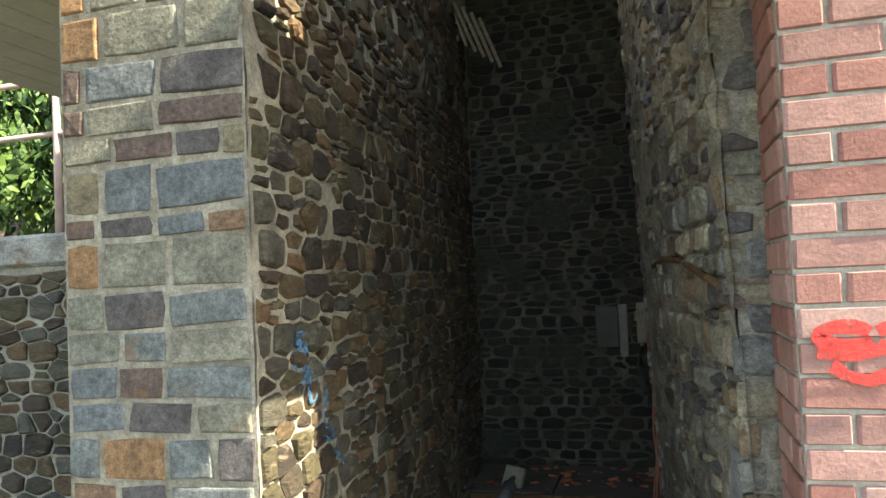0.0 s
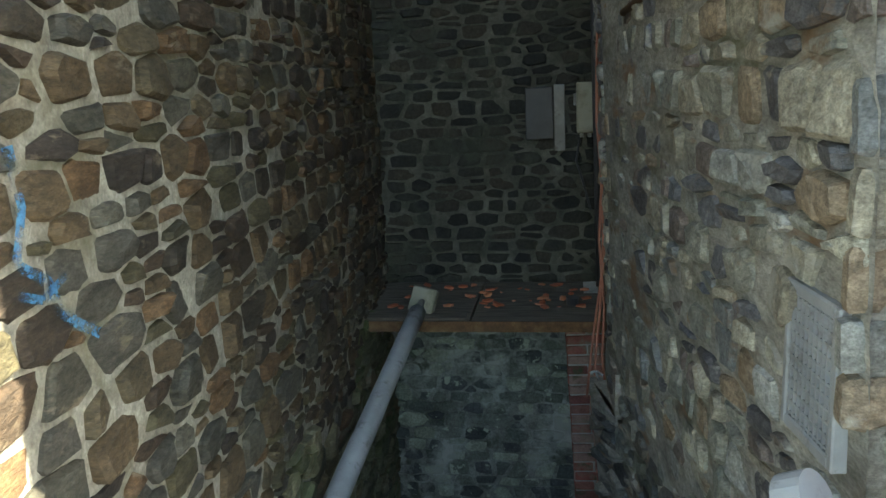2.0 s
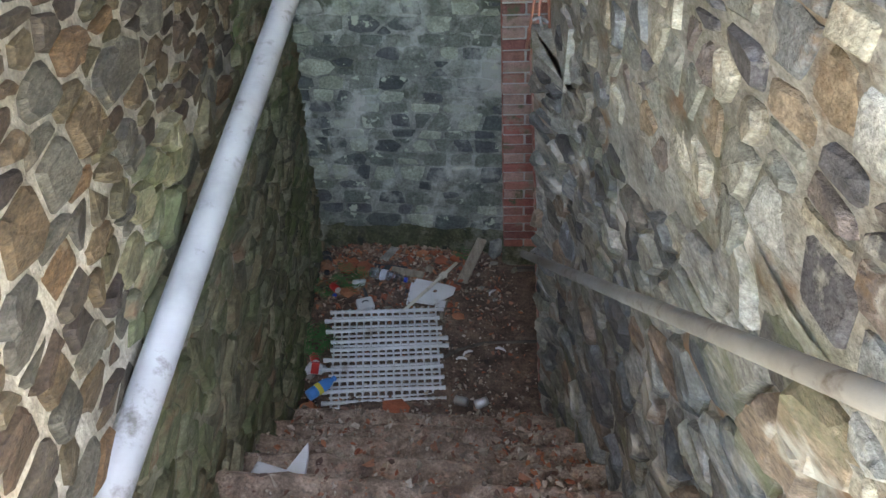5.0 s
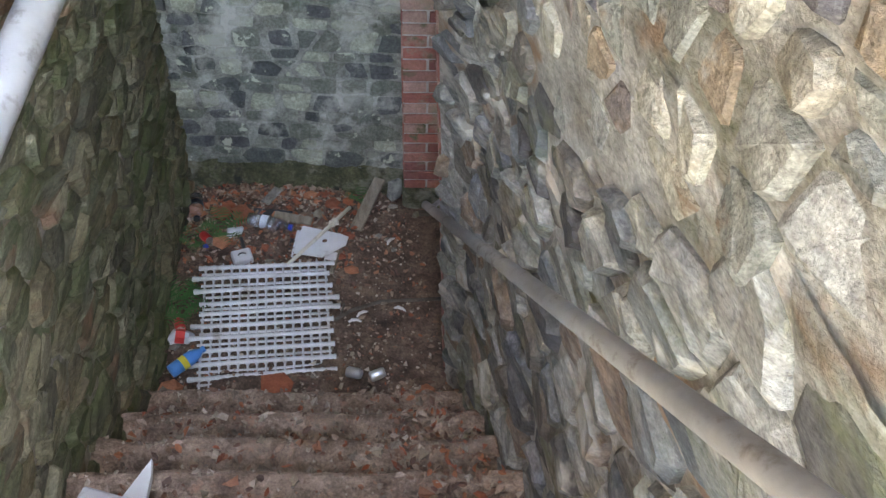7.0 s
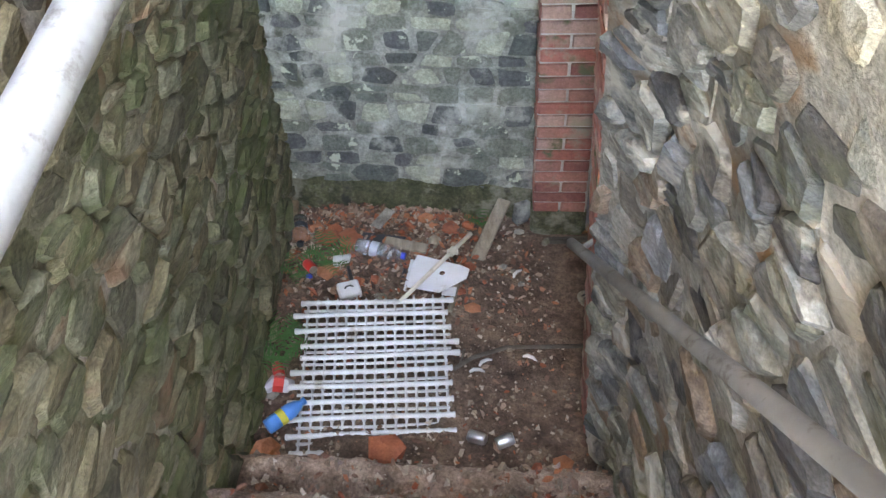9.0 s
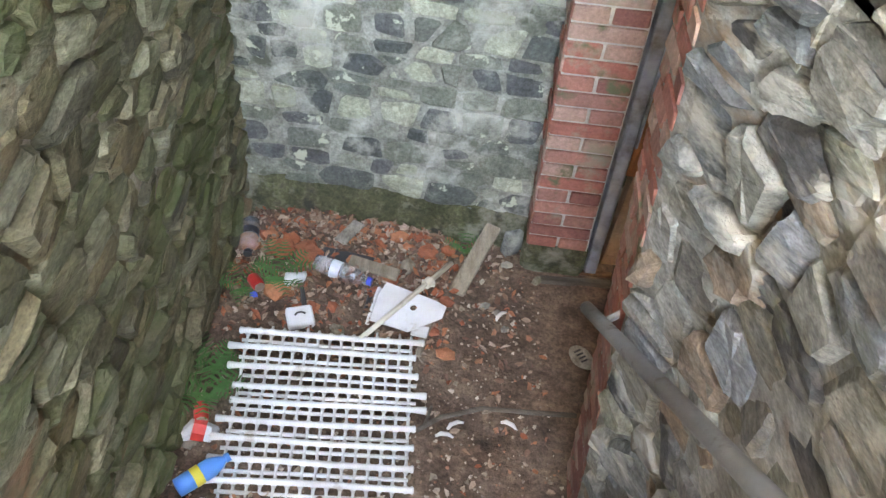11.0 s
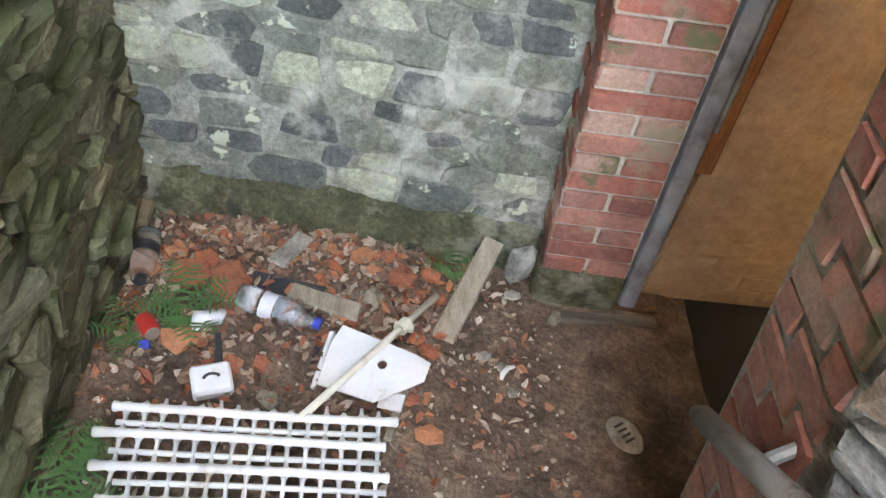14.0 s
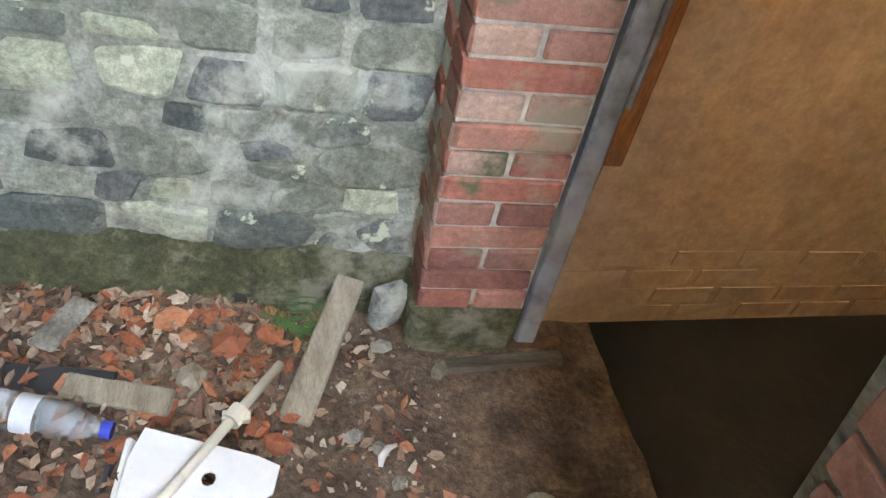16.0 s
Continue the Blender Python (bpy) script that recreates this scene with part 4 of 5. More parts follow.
casing = thing("broken_casing", "broken white plastic casing with a round hole", "plastic panel", pose(0.112, -0.440, 0.118, 10, -6, -8) @ Matrix.Diagonal((0.9, 0.88, 0.9, 1)))
outline = [(-0.10, -0.085), (0.045, -0.10), (0.085, -0.07), (0.15, -0.02), (0.155, 0.03), (0.115, 0.045), (-0.085, 0.085), (-0.10, 0.03)]
hole = [(0.04 + 0.013 * math.cos(k * math.pi / 4), 0.0 + 0.013 * math.sin(k * math.pi / 4)) for k in range(8)]
bm = bmesh.new()
ov = [bm.verts.new((x, y, 0)) for x, y in outline]
hv = [bm.verts.new((x, y, 0)) for x, y in hole]
edges = [bm.edges.new((r[k], r[(k + 1) % len(r)])) for r in (ov, hv) for k in range(len(r))]
bmesh.ops.triangle_fill(bm, use_beauty=True, edges=edges)
out = bmesh.ops.extrude_face_region(bm, geom=bm.faces[:])
bmesh.ops.translate(bm, vec=(0, 0, -0.006), verts=[v for v in out["geom"] if isinstance(v, bmesh.types.BMVert)])
bmesh.ops.recalc_face_normals(bm, faces=bm.faces[:])
part("panel", bm, M_WHITE_PLASTIC, casing)
part("side", boxed((-0.125, -0.09, -0.055), (-0.112, 0.075, 0.004), 0.003, Matrix.Rotation(-0.25, 4, "Y")), M_WHITE_PLASTIC, casing)
part("side", boxed((-0.155, -0.085, -0.05), (-0.145, 0.06, 0.006), 0.003, Matrix.Rotation(-0.3, 4, "Y")), M_DARK, casing)
part("flap", boxed((0.055, -0.108, -0.012), (0.115, -0.062, -0.0065), 0.002), M_WHITE_PLASTIC, casing)
stick = thing("plastic_pipe", "thin cream plastic pipe with a collar leaning on the casing", "pipe")
part("tube", tube([(0.250, -0.237, 0.13), (0.003, -0.61, 0.14)], 0.0085, 12), M_CREAMPLASTIC, stick, smooth=True)
sd = Vector((-0.247, -0.373, 0.01)).normalized()
part("collar", tube([Vector((0.181, -0.341, 0.132)) - sd * 0.014, Vector((0.181, -0.341, 0.132)) + sd * 0.014], 0.0165, 12), M_CREAMPLASTIC, stick)
part("tab", boxed((0.160, -0.353, 0.125), (0.205, -0.333, 0.138), 0.002), M_CREAMPLASTIC, stick)
switch = thing("socket_box", "small white plastic socket box with a slot", "box", pose(*lay(-0.205, -0.53, 0.03), 8, 4, 24))
part("body", boxed((-0.042, -0.035, -0.018), (0.042, 0.035, 0.018), 0.006), M_WHITE_PLASTIC, switch)
part("slot", tube([(0.018 * math.cos(a), -0.005 + 0.014 * math.sin(a), 0.0188) for a in [0.4 + k * 0.3 for k in range(9)]], 0.0035, 6), M_DARK, switch)


def plank(name, label, a, b, width, thick, mat):
    a, b = Vector(a), Vector(b)
    way = (b - a).normalized()
    side = way.cross(Vector((0, 0, 1))).normalized()
    m = Matrix((side, way, side.cross(way))).transposed().to_4x4()
    ob = tagged(part(name, None or boxed((-width / 2, 0, 0), (width / 2, (b - a).length, thick), 0.004), mat), label, "plank")
    for v in ob.data.vertices:
        v.co.x += 0.01 * noise.noise(Vector((v.co.x * 30, v.co.y * 9, 1)))
    ob.matrix_world = Matrix.Translation(a) @ m
    return ob


plank("wood_plank", "split weathered wooden plank leaning on the wall", lay(0.279, -0.30, 0.005), (0.385, -0.01, 0.10), 0.058, 0.016, M_PLANK)
plank("wood_board", "grey piece of board lying in the rubble", lay(-0.10, -0.252, 0.012), lay(0.075, -0.275, 0.02), 0.05, 0.014, M_PLANK)
plank("wood_splinter", "narrow wooden splinter beside the grating", lay(0.185, -0.60, 0.01), lay(0.205, -0.45, 0.015), 0.025, 0.012, M_PLANK)
plank("slate_piece", "pointed grey slate fragment", lay(-0.15, -0.18, 0.02), (-0.10, -0.06, 0.07), 0.05, 0.01, M_PALE_MORTAR)
plank("dark_slate", "dark slate lying under the bottle", lay(-0.20, -0.235, 0.014), lay(-0.02, -0.25, 0.018), 0.06, 0.012, M_DARK)
plank("black_stick", "black rotten stick among the rubbish", lay(-0.23, -0.40, 0.01), lay(-0.19, -0.52, 0.02), 0.02, 0.014, M_DARK)
chunk("wood_block", "short mossy block of timber in the rubble", lay(0.10, -0.214), (0.07, 0.085, 0.05), M_PLANK, 95, 10, "block")
chunk("leaning_stone", "flat mossy stone leaning in the corner", (0.46, -0.05, 0.0), (0.11, 0.05, 0.20), M_LIMED["object"], 91, 20, "stone")
for n, (x, y, s, t) in enumerate([(-0.309, -0.418, 0.105, 30), (-0.238, -0.262, 0.10, 20), (0.159, -0.127, 0.085, 15), (-0.335, -0.235, 0.09, 60), (-0.45, -0.215, 0.07, 5), (-0.32, -0.19, 0.075, 80), (-0.37, -0.21, 0.06, 10), (-0.26, -0.215, 0.085, 60), (-0.36, -1.265, 0.10, 70), (0.03, -1.21, 0.13, 3), (-0.18, -0.475, 0.05, 120), (-0.40, -0.16, 0.06, 40),
                                 (-0.22, -0.48, 0.045, 15), (0.05, -0.08, 0.07, 30), (0.12, -0.06, 0.05, 75), (0.27, -0.57, 0.06, 20), (0.25, -0.35, 0.05, 150), (0.58, -1.22, 0.07, 10), (0.50, -1.24, 0.05, 60)]):
    chunk("brick_lump", "broken orange terracotta lump half buried in leaves", lay(x, y), (s * 1.25, s, s * 0.6), M_TERRACOTTA, 200 + n, t, "brick", "broken bricks")
rng = random.Random(61)
for n in range(34):
    x, y, s = rng.uniform(-0.47, 0.30), -0.06 - 0.45 * rng.random() ** 1.5, rng.uniform(0.025, 0.06)
    chunk("brick_lump", "small broken terracotta lump among dead leaves", lay(x, y), (s * 1.3, s, s * 0.6), M_TERRACOTTA, 400 + n, rng.uniform(0, 180), "brick", "broken bricks")
for n, (x, y, s, t) in enumerate([(0.451, -0.11, 0.05, 30), (0.431, -0.344, 0.038, 100), (0.385, -0.316, 0.035, 20), (0.457, -0.417, 0.03, 50), (0.09, -0.205, 0.055, 10), (-0.08, -0.55, 0.055, 130), (0.56, -0.17, 0.04, 60), (-0.40, -1.0, 0.05, 40)]):
    chunk("stone_fragment", "pale broken stone chip on the earth", lay(x, y), (s * 1.3, s, s * 0.45), M_PALE["object"], 300 + n, t, "stone", "stone chips")
chunk("brick_lump", "broken terracotta piece lying against the wall", (-0.365, -1.245, 0.12), (0.13, 0.10, 0.09), M_TERRACOTTA, 517, 70, "brick", "broken bricks")
oval = thing("oval_tag", "oval grey stone disc with worn marks", "disc", pose(*lay(0.715, -0.485, 0.006), 0, 0, -55))
bm = bmesh.new()
bmesh.ops.create_cone(bm, cap_ends=True, segments=24, radius1=0.036, radius2=0.033, depth=0.008)
bmesh.ops.scale(bm, vec=(1.45, 1, 1), verts=bm.verts[:])
part("disc", bm, M_PALE_MORTAR, oval)
for n in range(4):
    part("mark", boxed((-0.028 + 0.014 * n, -0.014, 0.0045), (-0.022 + 0.014 * n, 0.012, 0.0055)), M_DARK, oval)
root = thing("root", "thin grey root crossing the earth floor", "root")
part("stem", tube([lay(x, y, 0.004) for x, y in ((0.215, -0.86), (0.28, -0.80), (0.40, -0.745), (0.52, -0.74), (0.69, -0.72))], 0.008, 8), M_BOARD, root, smooth=True)
part("twig", tube([lay(0.235, -0.845, 0.004), lay(0.25, -0.77, 0.012)], 0.005, 6), M_BOARD, root)
for n, (x, y, t) in enumerate([(0.297, -0.863, 10), (0.325, -0.82, 40), (0.483, -0.80, -15), (0.44, -0.36, 60)]):
    ob = thing("bark_curl", "pale curled strip of bark on the earth", "bark", pose(*lay(x, y, 0.006), 0, 0, t), "bark curls")
    part("curl", tube([(-0.025, 0, 0), (-0.01, 0.006, 0.004), (0.012, 0.004, 0.003), (0.028, -0.006, 0)], [0.004, 0.007, 0.0065, 0.003], 8), M_WHITE_PLASTIC, ob, smooth=True)
bracket = thing("white_bracket", "broken white plastic bracket on the steps", "bracket", pose(-0.175, -2.005, FIRST_Z + RISE * 3 + 0.025, 0, 0, -16))
part("base", boxed((-0.13, -0.03, -0.012), (0.13, 0.03, 0.008), 0.005), M_WHITE_PLASTIC, bracket)
part("arm", prism([(-0.03, -0.02), (0.05, -0.02), (0.015, 0.09), (-0.005, 0.13)], 0.0, 0.02), M_WHITE_PLASTIC, bracket)
bag = thing("blue_rag", "crumpled pale blue cloth among the leaves", "rag", pose(*lay(-0.253, -0.375, 0.015), 0, 0, 50))
part("fold", tube([(-0.05, 0, 0), (-0.015, 0.02, 0.015), (0.02, 0.0, 0.01), (0.05, 0.015, 0.0)], [0.01, 0.022, 0.018, 0.006], 9, jitter=0.2), M_LABELWHITE, bag, smooth=True)
wrapper = thing("crisp_packet", "crumpled colourful wrapper by the wall", "wrapper", pose(*lay(-0.385, -0.98, 0.02), 10, 8, 30))
part("foil", tube([(-0.05, 0, 0), (-0.01, 0.01, 0.012), (0.03, -0.01, 0.008), (0.055, 0.0, 0)], [0.012, 0.03, 0.028, 0.01], 7), M_LABELWHITE, wrapper)
part("print", tube([(-0.012, 0.01, 0.014), (0.02, -0.005, 0.012)], [0.031, 0.0305], 7, cap=False), M_CANRED, wrapper)
for x, y, t in ((-0.379, -0.452, 20), (-0.30, -1.06, 70)):
    ob = thing("bottle_cap", "blue plastic bottle cap", "cap", pose(*lay(x, y, 0.004), 20, 0, t))
    part("shell", tube([(0, 0, 0), (0, 0, 0.012), (0, 0, 0.014)], [0.014, 0.0135, 0.011], 14), M_BLUECAP, ob)


def fern(place, size, seed, fronds):
    rng = random.Random(seed)
    ob = thing("fern", "small green fern growing from the rubble", "fern", Matrix.Translation(place))
    for k in range(fronds):
        a, reach, rise = 2 * math.pi * (k + rng.random() * 0.6) / fronds, size * rng.uniform(0.7, 1.1), size * rng.uniform(0.35, 0.7)
        c, s = math.cos(a), math.sin(a)
        verts, faces = [], []
        for n in range(9):
            f = (n + 1) / 9.5
            r, z = reach * f, rise * math.sin(f * 2.3)
            w = size * 0.26 * math.sin(math.pi * min(1, 0.15 + f * 0.9)) + 0.002
            for sgn in (-1, 1):
                b = len(verts)
                for dr, dw in ((-0.012, 0), (0.03, 1.0), (0.042, 0.9), (0.018, 0)):
                    rr, ww = r + dr * size * 5 * 0.35, sgn * w * dw
                    verts.append((rr * c - ww * s, rr * s + ww * c, z - 0.1 * abs(ww)))
                faces.append((b, b + 1, b + 2, b + 3))
        data = bpy.data.meshes.new("frond")
        data.from_pydata(verts, [], faces)
        data.materials.append(M_FERN)
        part("frond", data, M_FERN, ob)
    return ob


fern(lay(-0.318, -0.345), 0.13, 1, 9)
fern(lay(-0.44, -0.42), 0.10, 2, 7)
fern(lay(-0.40, -0.83), 0.14, 3, 9)
fern(lay(-0.425, -0.725), 0.11, 4, 7)
fern(lay(0.29, -0.05), 0.09, 5, 7)

# Loose leaves and grit.
rng = random.Random(9)
verts, faces = [], []
for n in range(3700):
    if n < 2400:
        x, y = rng.uniform(-0.5, 0.5), -abs(rng.gauss(0, 0.33))
        if x > 0.24 and rng.random() < 0.8 or y < -0.7:
            continue
        z = soil_height(x, y) + rng.uniform(0.0, 0.022)
    elif n < 2800:
        x, y = rng.uniform(-0.45, 0.68), rng.uniform(-1.3, -0.1)
        z = soil_height(x, y) + rng.uniform(0.0, 0.008)
    else:
        k = rng.randrange(6)
        x, y = rng.uniform(-0.35, 0.75) if rng.random() < 0.45 else rng.uniform(0.45, 0.75), FIRST_Y - TREAD * k - rng.uniform(0.005, 0.17)
        z = FIRST_Z + RISE * k + rng.uniform(0.002, 0.014)
    if not left_x(y) + 0.02 < x < right_x(y) - 0.01:
        continue
    s = rng.uniform(0.007, 0.021) * (1.35 if n < 2400 and rng.random() < 0.35 else 1)
    m = Euler((rng.gauss(0, 0.4), rng.gauss(0, 0.4), rng.uniform(0, 6.28))).to_matrix()
    b = len(verts)
    curl = rng.uniform(-0.2, 0.5)
    for v in ((-1, 0, 0), (-0.35, 0.5, curl), (0.4, 0.42, curl * 0.8), (1, 0.05, 0.1), (0.35, -0.45, curl), (-0.4, -0.4, curl * 0.7)):
        verts.append((Vector((x, y, z)) + m @ Vector([c * rng.uniform(0.6, 1.25) for c in v]) * s)[:])
    faces += [(b, b + 1, b + 2, b + 3), (b, b + 3, b + 4, b + 5)]
data = bpy.data.meshes.new("leaf_litter")
data.from_pydata(verts, [], faces)
data.materials.append(M_DEADLEAF)
tagged(part("leaf_litter", data, M_DEADLEAF), "brown and orange dead leaves over earth and steps", "leaves", kind="stuff")
verts, faces = [], []
unit = np.array([(1, 0, -0.5), (-0.5, 0.85, -0.5), (-0.5, -0.85, -0.5), (0.55, 0.3, 0.5), (-0.5, 0.4, 0.45), (-0.1, -0.6, 0.5)])
for n in range(3000):
    if n < 1500:
        x, y = rng.uniform(-0.5, 0.7), rng.uniform(-1.3, 0.0)
        z = soil_height(x, y)
    else:
        k = rng.randrange(6)
        x, y = rng.uniform(-0.35, 0.78), FIRST_Y - TREAD * k - rng.uniform(0.005, 0.17)
        z = FIRST_Z + RISE * k
    if not left_x(y) + 0.02 < x < right_x(y) - 0.01:
        continue
    s = min(0.02, 0.003 + rng.expovariate(1 / 0.004)) if n < 1500 else min(0.028, 0.003 + rng.expovariate(1 / 0.006))
    b = len(verts)
    m = np.array(Euler([rng.uniform(0, 6) for _ in range(3)]).to_matrix())
    verts += ((unit * s * (1, 0.8, 0.7)) @ m.T + (x, y, z + 0.002)).tolist()
    faces += [tuple(b + i for i in f) for f in ((0, 2, 1), (3, 4, 5), (0, 1, 4, 3), (1, 2, 5, 4), (2, 0, 3, 5))]
data = bpy.data.meshes.new("stone_grit")
data.from_pydata(verts, [], faces)
data.materials.append(M_RUBBLEBIT)
tagged(part("stone_grit", data, M_RUBBLEBIT), "scattered grit and brick crumbs on the earth", "grit", kind="stuff")


# ---- sprayed paint ----
def stroke(points, width, mat, name, parent, proud, off):
    """A band of paint along points on a wall; proud is the wall's outward way."""
    bm = bmesh.new()
    rows = []
    pts = [Vector(p) for p in points]
    for n, p in enumerate(pts):
        way = (pts[min(n + 1, len(pts) - 1)] - pts[max(n - 1, 0)]).normalized()
        side = way.cross(proud).normalized() * width * (0.5 + 0.25 * noise.noise(p * 25))
        rows.append((bm.verts.new(p - side + proud * off), bm.verts.new(p + side + proud * off)))
    for a, b in zip(rows, rows[1:]):
        bm.faces.new((a[0], a[1], b[1], b[0]))
    return part(name, bm, mat, parent)


def arc(cx, cy, rx, ry, a0, a1, n=14):
    return [(cx + rx * math.cos(radians(a0 + (a1 - a0) * k / n)), cy + ry * math.sin(radians(a0 + (a1 - a0) * k / n))) for k in range(n + 1)]


red = thing("red_graffiti", "bright red sprayed loops on the brick pier", "graffiti")
fp = Vector((0, -1, 0))
for n, pts in enumerate((arc(1.02, 2.985, 0.052, 0.020, 20, 345), arc(1.13, 2.98, 0.055, 0.024, -150, 150), [(0.965, 2.955), (1.03, 2.949), (1.10, 2.957), (1.18, 2.95)], [(0.99, 2.925), (1.02, 2.902), (1.06, 2.892), (1.12, 2.91)])):
    stroke([(x, FRONT_R, z) for x, z in pts], 0.030, M_REDPAINT, "stroke", red, fp, 0.010 + 0.002 * n)
blue = thing("blue_graffiti", "blue sprayed paint strokes across the stone wall", "graffiti")
lp = Vector((1, -0.094, 0)).normalized()
for n, (pts, w) in enumerate((([(-3.185, 3.03), (-3.18, 2.98), (-3.182, 2.92), (-3.178, 2.88)], 0.055), ([(-3.16, 3.0), (-3.13, 2.97), (-3.14, 2.90), (-3.12, 2.84)], 0.016), (arc(-3.10, 2.88, 0.03, 0.04, 0, 330), 0.012),
               ([(-3.02, 2.93), (-3.01, 2.85), (-3.04, 2.78), (-2.98, 2.74), (-2.96, 2.69), (-2.92, 2.66), (-2.87, 2.63)], 0.018), ([(-3.05, 2.74), (-3.0, 2.72), (-2.94, 2.74)], 0.014))):
    dense = [(Vector((left_x(y), y, z))) for y, z in pts]
    stroke(dense, w, M_BLUE, "stroke", blue, lp, 0.016 + 0.002 * n)

# Loose slats under the roof.
slats = thing("roof_hatch", "broken pale slatted hatch hanging below the roof", "hatch")
for n in range(6):
    a = Vector((-0.62 + 0.05 * n, -0.25 + 0.02 * n, 5.02 - 0.035 * n))
    part("slat", tube([a, a + Vector((0.12, 0.03, -0.33))], 0.012, 6), M_PLANK, slats)


# ---- pieces of the walls ----
def coat(origin, along, up, out, width, height, step, deep, mat, parent, seed, mean=0.0, stretch=(1, 1)):
    """The uneven smeared face of the mortar, in which the stones are half buried."""
    along, up, out = Vector(along).normalized(), Vector(up).normalized(), Vector(out).normalized()
    nu, nv = int(width / step), int(height / step)
    verts, faces = [], []
    for j in range(nv + 1):
        for i in range(nu + 1):
            u, v = width * i / nu, height * j / nv
            q = Vector((u * stretch[0], v * stretch[1], seed))
            d = mean + deep * (noise.noise(q * 5) + 0.6 * noise.noise(q * 13) + 0.35 * noise.noise(q * 30))
            verts.append((Vector(origin) + along * u + up * v + out * max(d, 0.001))[:])
    for j in range(nv):
        for i in range(nu):
            a = j * (nu + 1) + i
            faces.append((a, a + 1, a + nu + 2, a + nu + 1))
    data = bpy.data.meshes.new("mortar_face")
    data.from_pydata(verts, [], faces)
    data.materials.append(mat)
    return part("mortar_face", data, mat, parent, smooth=True)


ul = Vector((left_x(0.6) - left_x(FRONT_L), 0.6 - FRONT_L, 0)).normalized()
nl = Vector((ul.y, -ul.x, 0))
sl = outlines(coursed(3.6, 5.0, 11, (0.032, 0.11), (0.055, 0.20), 2.2, 0.010), 3.6, 5.0, 2.2, 0.010, 12)

sl_low = outlines(coursed(3.6, 2.2, 13, (0.028, 0.085), (0.07, 0.26), 2.2, 0.012), 3.6, 2.2, 2.2, 0.006, 14)


def low_left(u, v):
    return u > 0.55 and v < 1.55 + 0.35 * min(1.0, (u - 0.55) / 0.8) + 0.12 * math.sin(5 * u)


lay_stones(wall_left, (left_x(FRONT_L), FRONT_L, -0.1), ul, (0, 0, 1), nl, sl, 0.016, M_SLATE, (-0.3, -2.6, 2.6), 300, keep=lambda u, v: not low_left(u, v))
lay_stones(wall_left, (left_x(FRONT_L), FRONT_L, -0.1), ul, (0, 0, 1), nl, sl_low, 0.026, M_MOSSTONE, (-0.3, -1.6, 1.2), 300, keep=low_left)
coat((left_x(FRONT_L), FRONT_L, -0.1), ul, (0, 0, 1), nl, 3.6, 5.0, 0.025, 0.006, M_MORTAR, wall_left, 1.0, 0.003)
c0 = FRONT_L + 0.75
coat((left_x(c0), c0, -0.1), ul, (0, 0, 1), nl, 2.75, 1.72, 0.018, 0.014, M_MOSSY, wall_left, 7.0, 0.007, (0.8, 1.6))
pieces(wall_left, "stone", SQUARED, rubble((left_x(FRONT_L) - 0.5, FRONT_L, GROUND), (1, 0, 0), (0, 0, 1), (0, -1, 0), 0.5, 2.7, 24, (0.055, 0.135, 0.125, 0.23), 0.007, 0.011, wave=0.002, squared=True), M_ASHLAR, (-0.5, -3.42, 3.2), 220)
y0 = FRONT_R + 0.3
ur = Vector((right_x(DOOR_NEAR - 0.2) - right_x(y0), DOOR_NEAR - 0.2 - y0, 0)).normalized()
nr = Vector((-ur.y, ur.x, 0))
sr = outlines(coursed(1.98, 5.0, 31, (0.035, 0.115), (0.06, 0.21), 2.2, 0.010), 1.98, 5.0, 2.2, 0.011, 32)
sr_low = outlines(coursed(1.98, 2.2, 33, (0.03, 0.095), (0.08, 0.27), 2.2, 0.014), 1.98, 2.2, 2.2, 0.007, 34)
at_vent = lambda u, v: abs(u - 0.145) < 0.13 and abs(v - 2.52) < 0.16
low_right = lambda u, v: v < 1.95 + 0.15 * math.sin(4 * u)
lay_stones(wall_right, (right_x(y0) + 0.045, y0, 0.0), ur, (-0.03, 0, 1), nr, sr, 0.020, M_GREYSTONE, (0.75, -2.4, 2.4), 300, keep=lambda u, v: not at_vent(u, v) and not low_right(u, v))
lay_stones(wall_right, (right_x(y0) + 0.045, y0, 0.0), ur, (-0.03, 0, 1), nr, sr_low, 0.030, M_PALE, (0.75, -1.9, 1.2), 300, keep=low_right)
coat((right_x(y0) + 0.045, y0, 0.0), ur, (-0.03, 0, 1), nr, 2.0, 2.1, 0.015, 0.015, M_PALE_MORTAR, wall_right, 2.0, 0.006, (0.8, 1.6))
coat((right_x(y0) - 0.018, y0, 2.1), ur, (-0.03, 0, 1), nr, 2.0, 2.9, 0.02, 0.010, M_PALE_MORTAR, wall_right, 2.5, 0.004)
se = outlines(coursed(0.20, 3.0, 81, (0.05, 0.12), (0.09, 0.2), 1.8, 0.01), 0.20, 3.0, 1.8, 0.012, 82)
lay_stones(wall_right, (right_x(y0) - 0.075, FRONT_R + 0.32, GROUND), (1, 0, 0), (0, 0, 1), (0, -1, 0), se, 0.012, M_GREYSTONE, (0.87, FRONT_R, 3.0), 60, keep=lambda u, v: u > 0.066 - 0.03 * (v + 0.35))
wedge = Vector((-0.173, 0.42, 0))
wout = Vector((-wedge.y, wedge.x, 0)).normalized()
sw = outlines(coursed(0.45, 1.67, 71, (0.04, 0.12), (0.07, 0.22), 1.8, 0.014), 0.45, 1.67, 1.8, 0.009, 72)
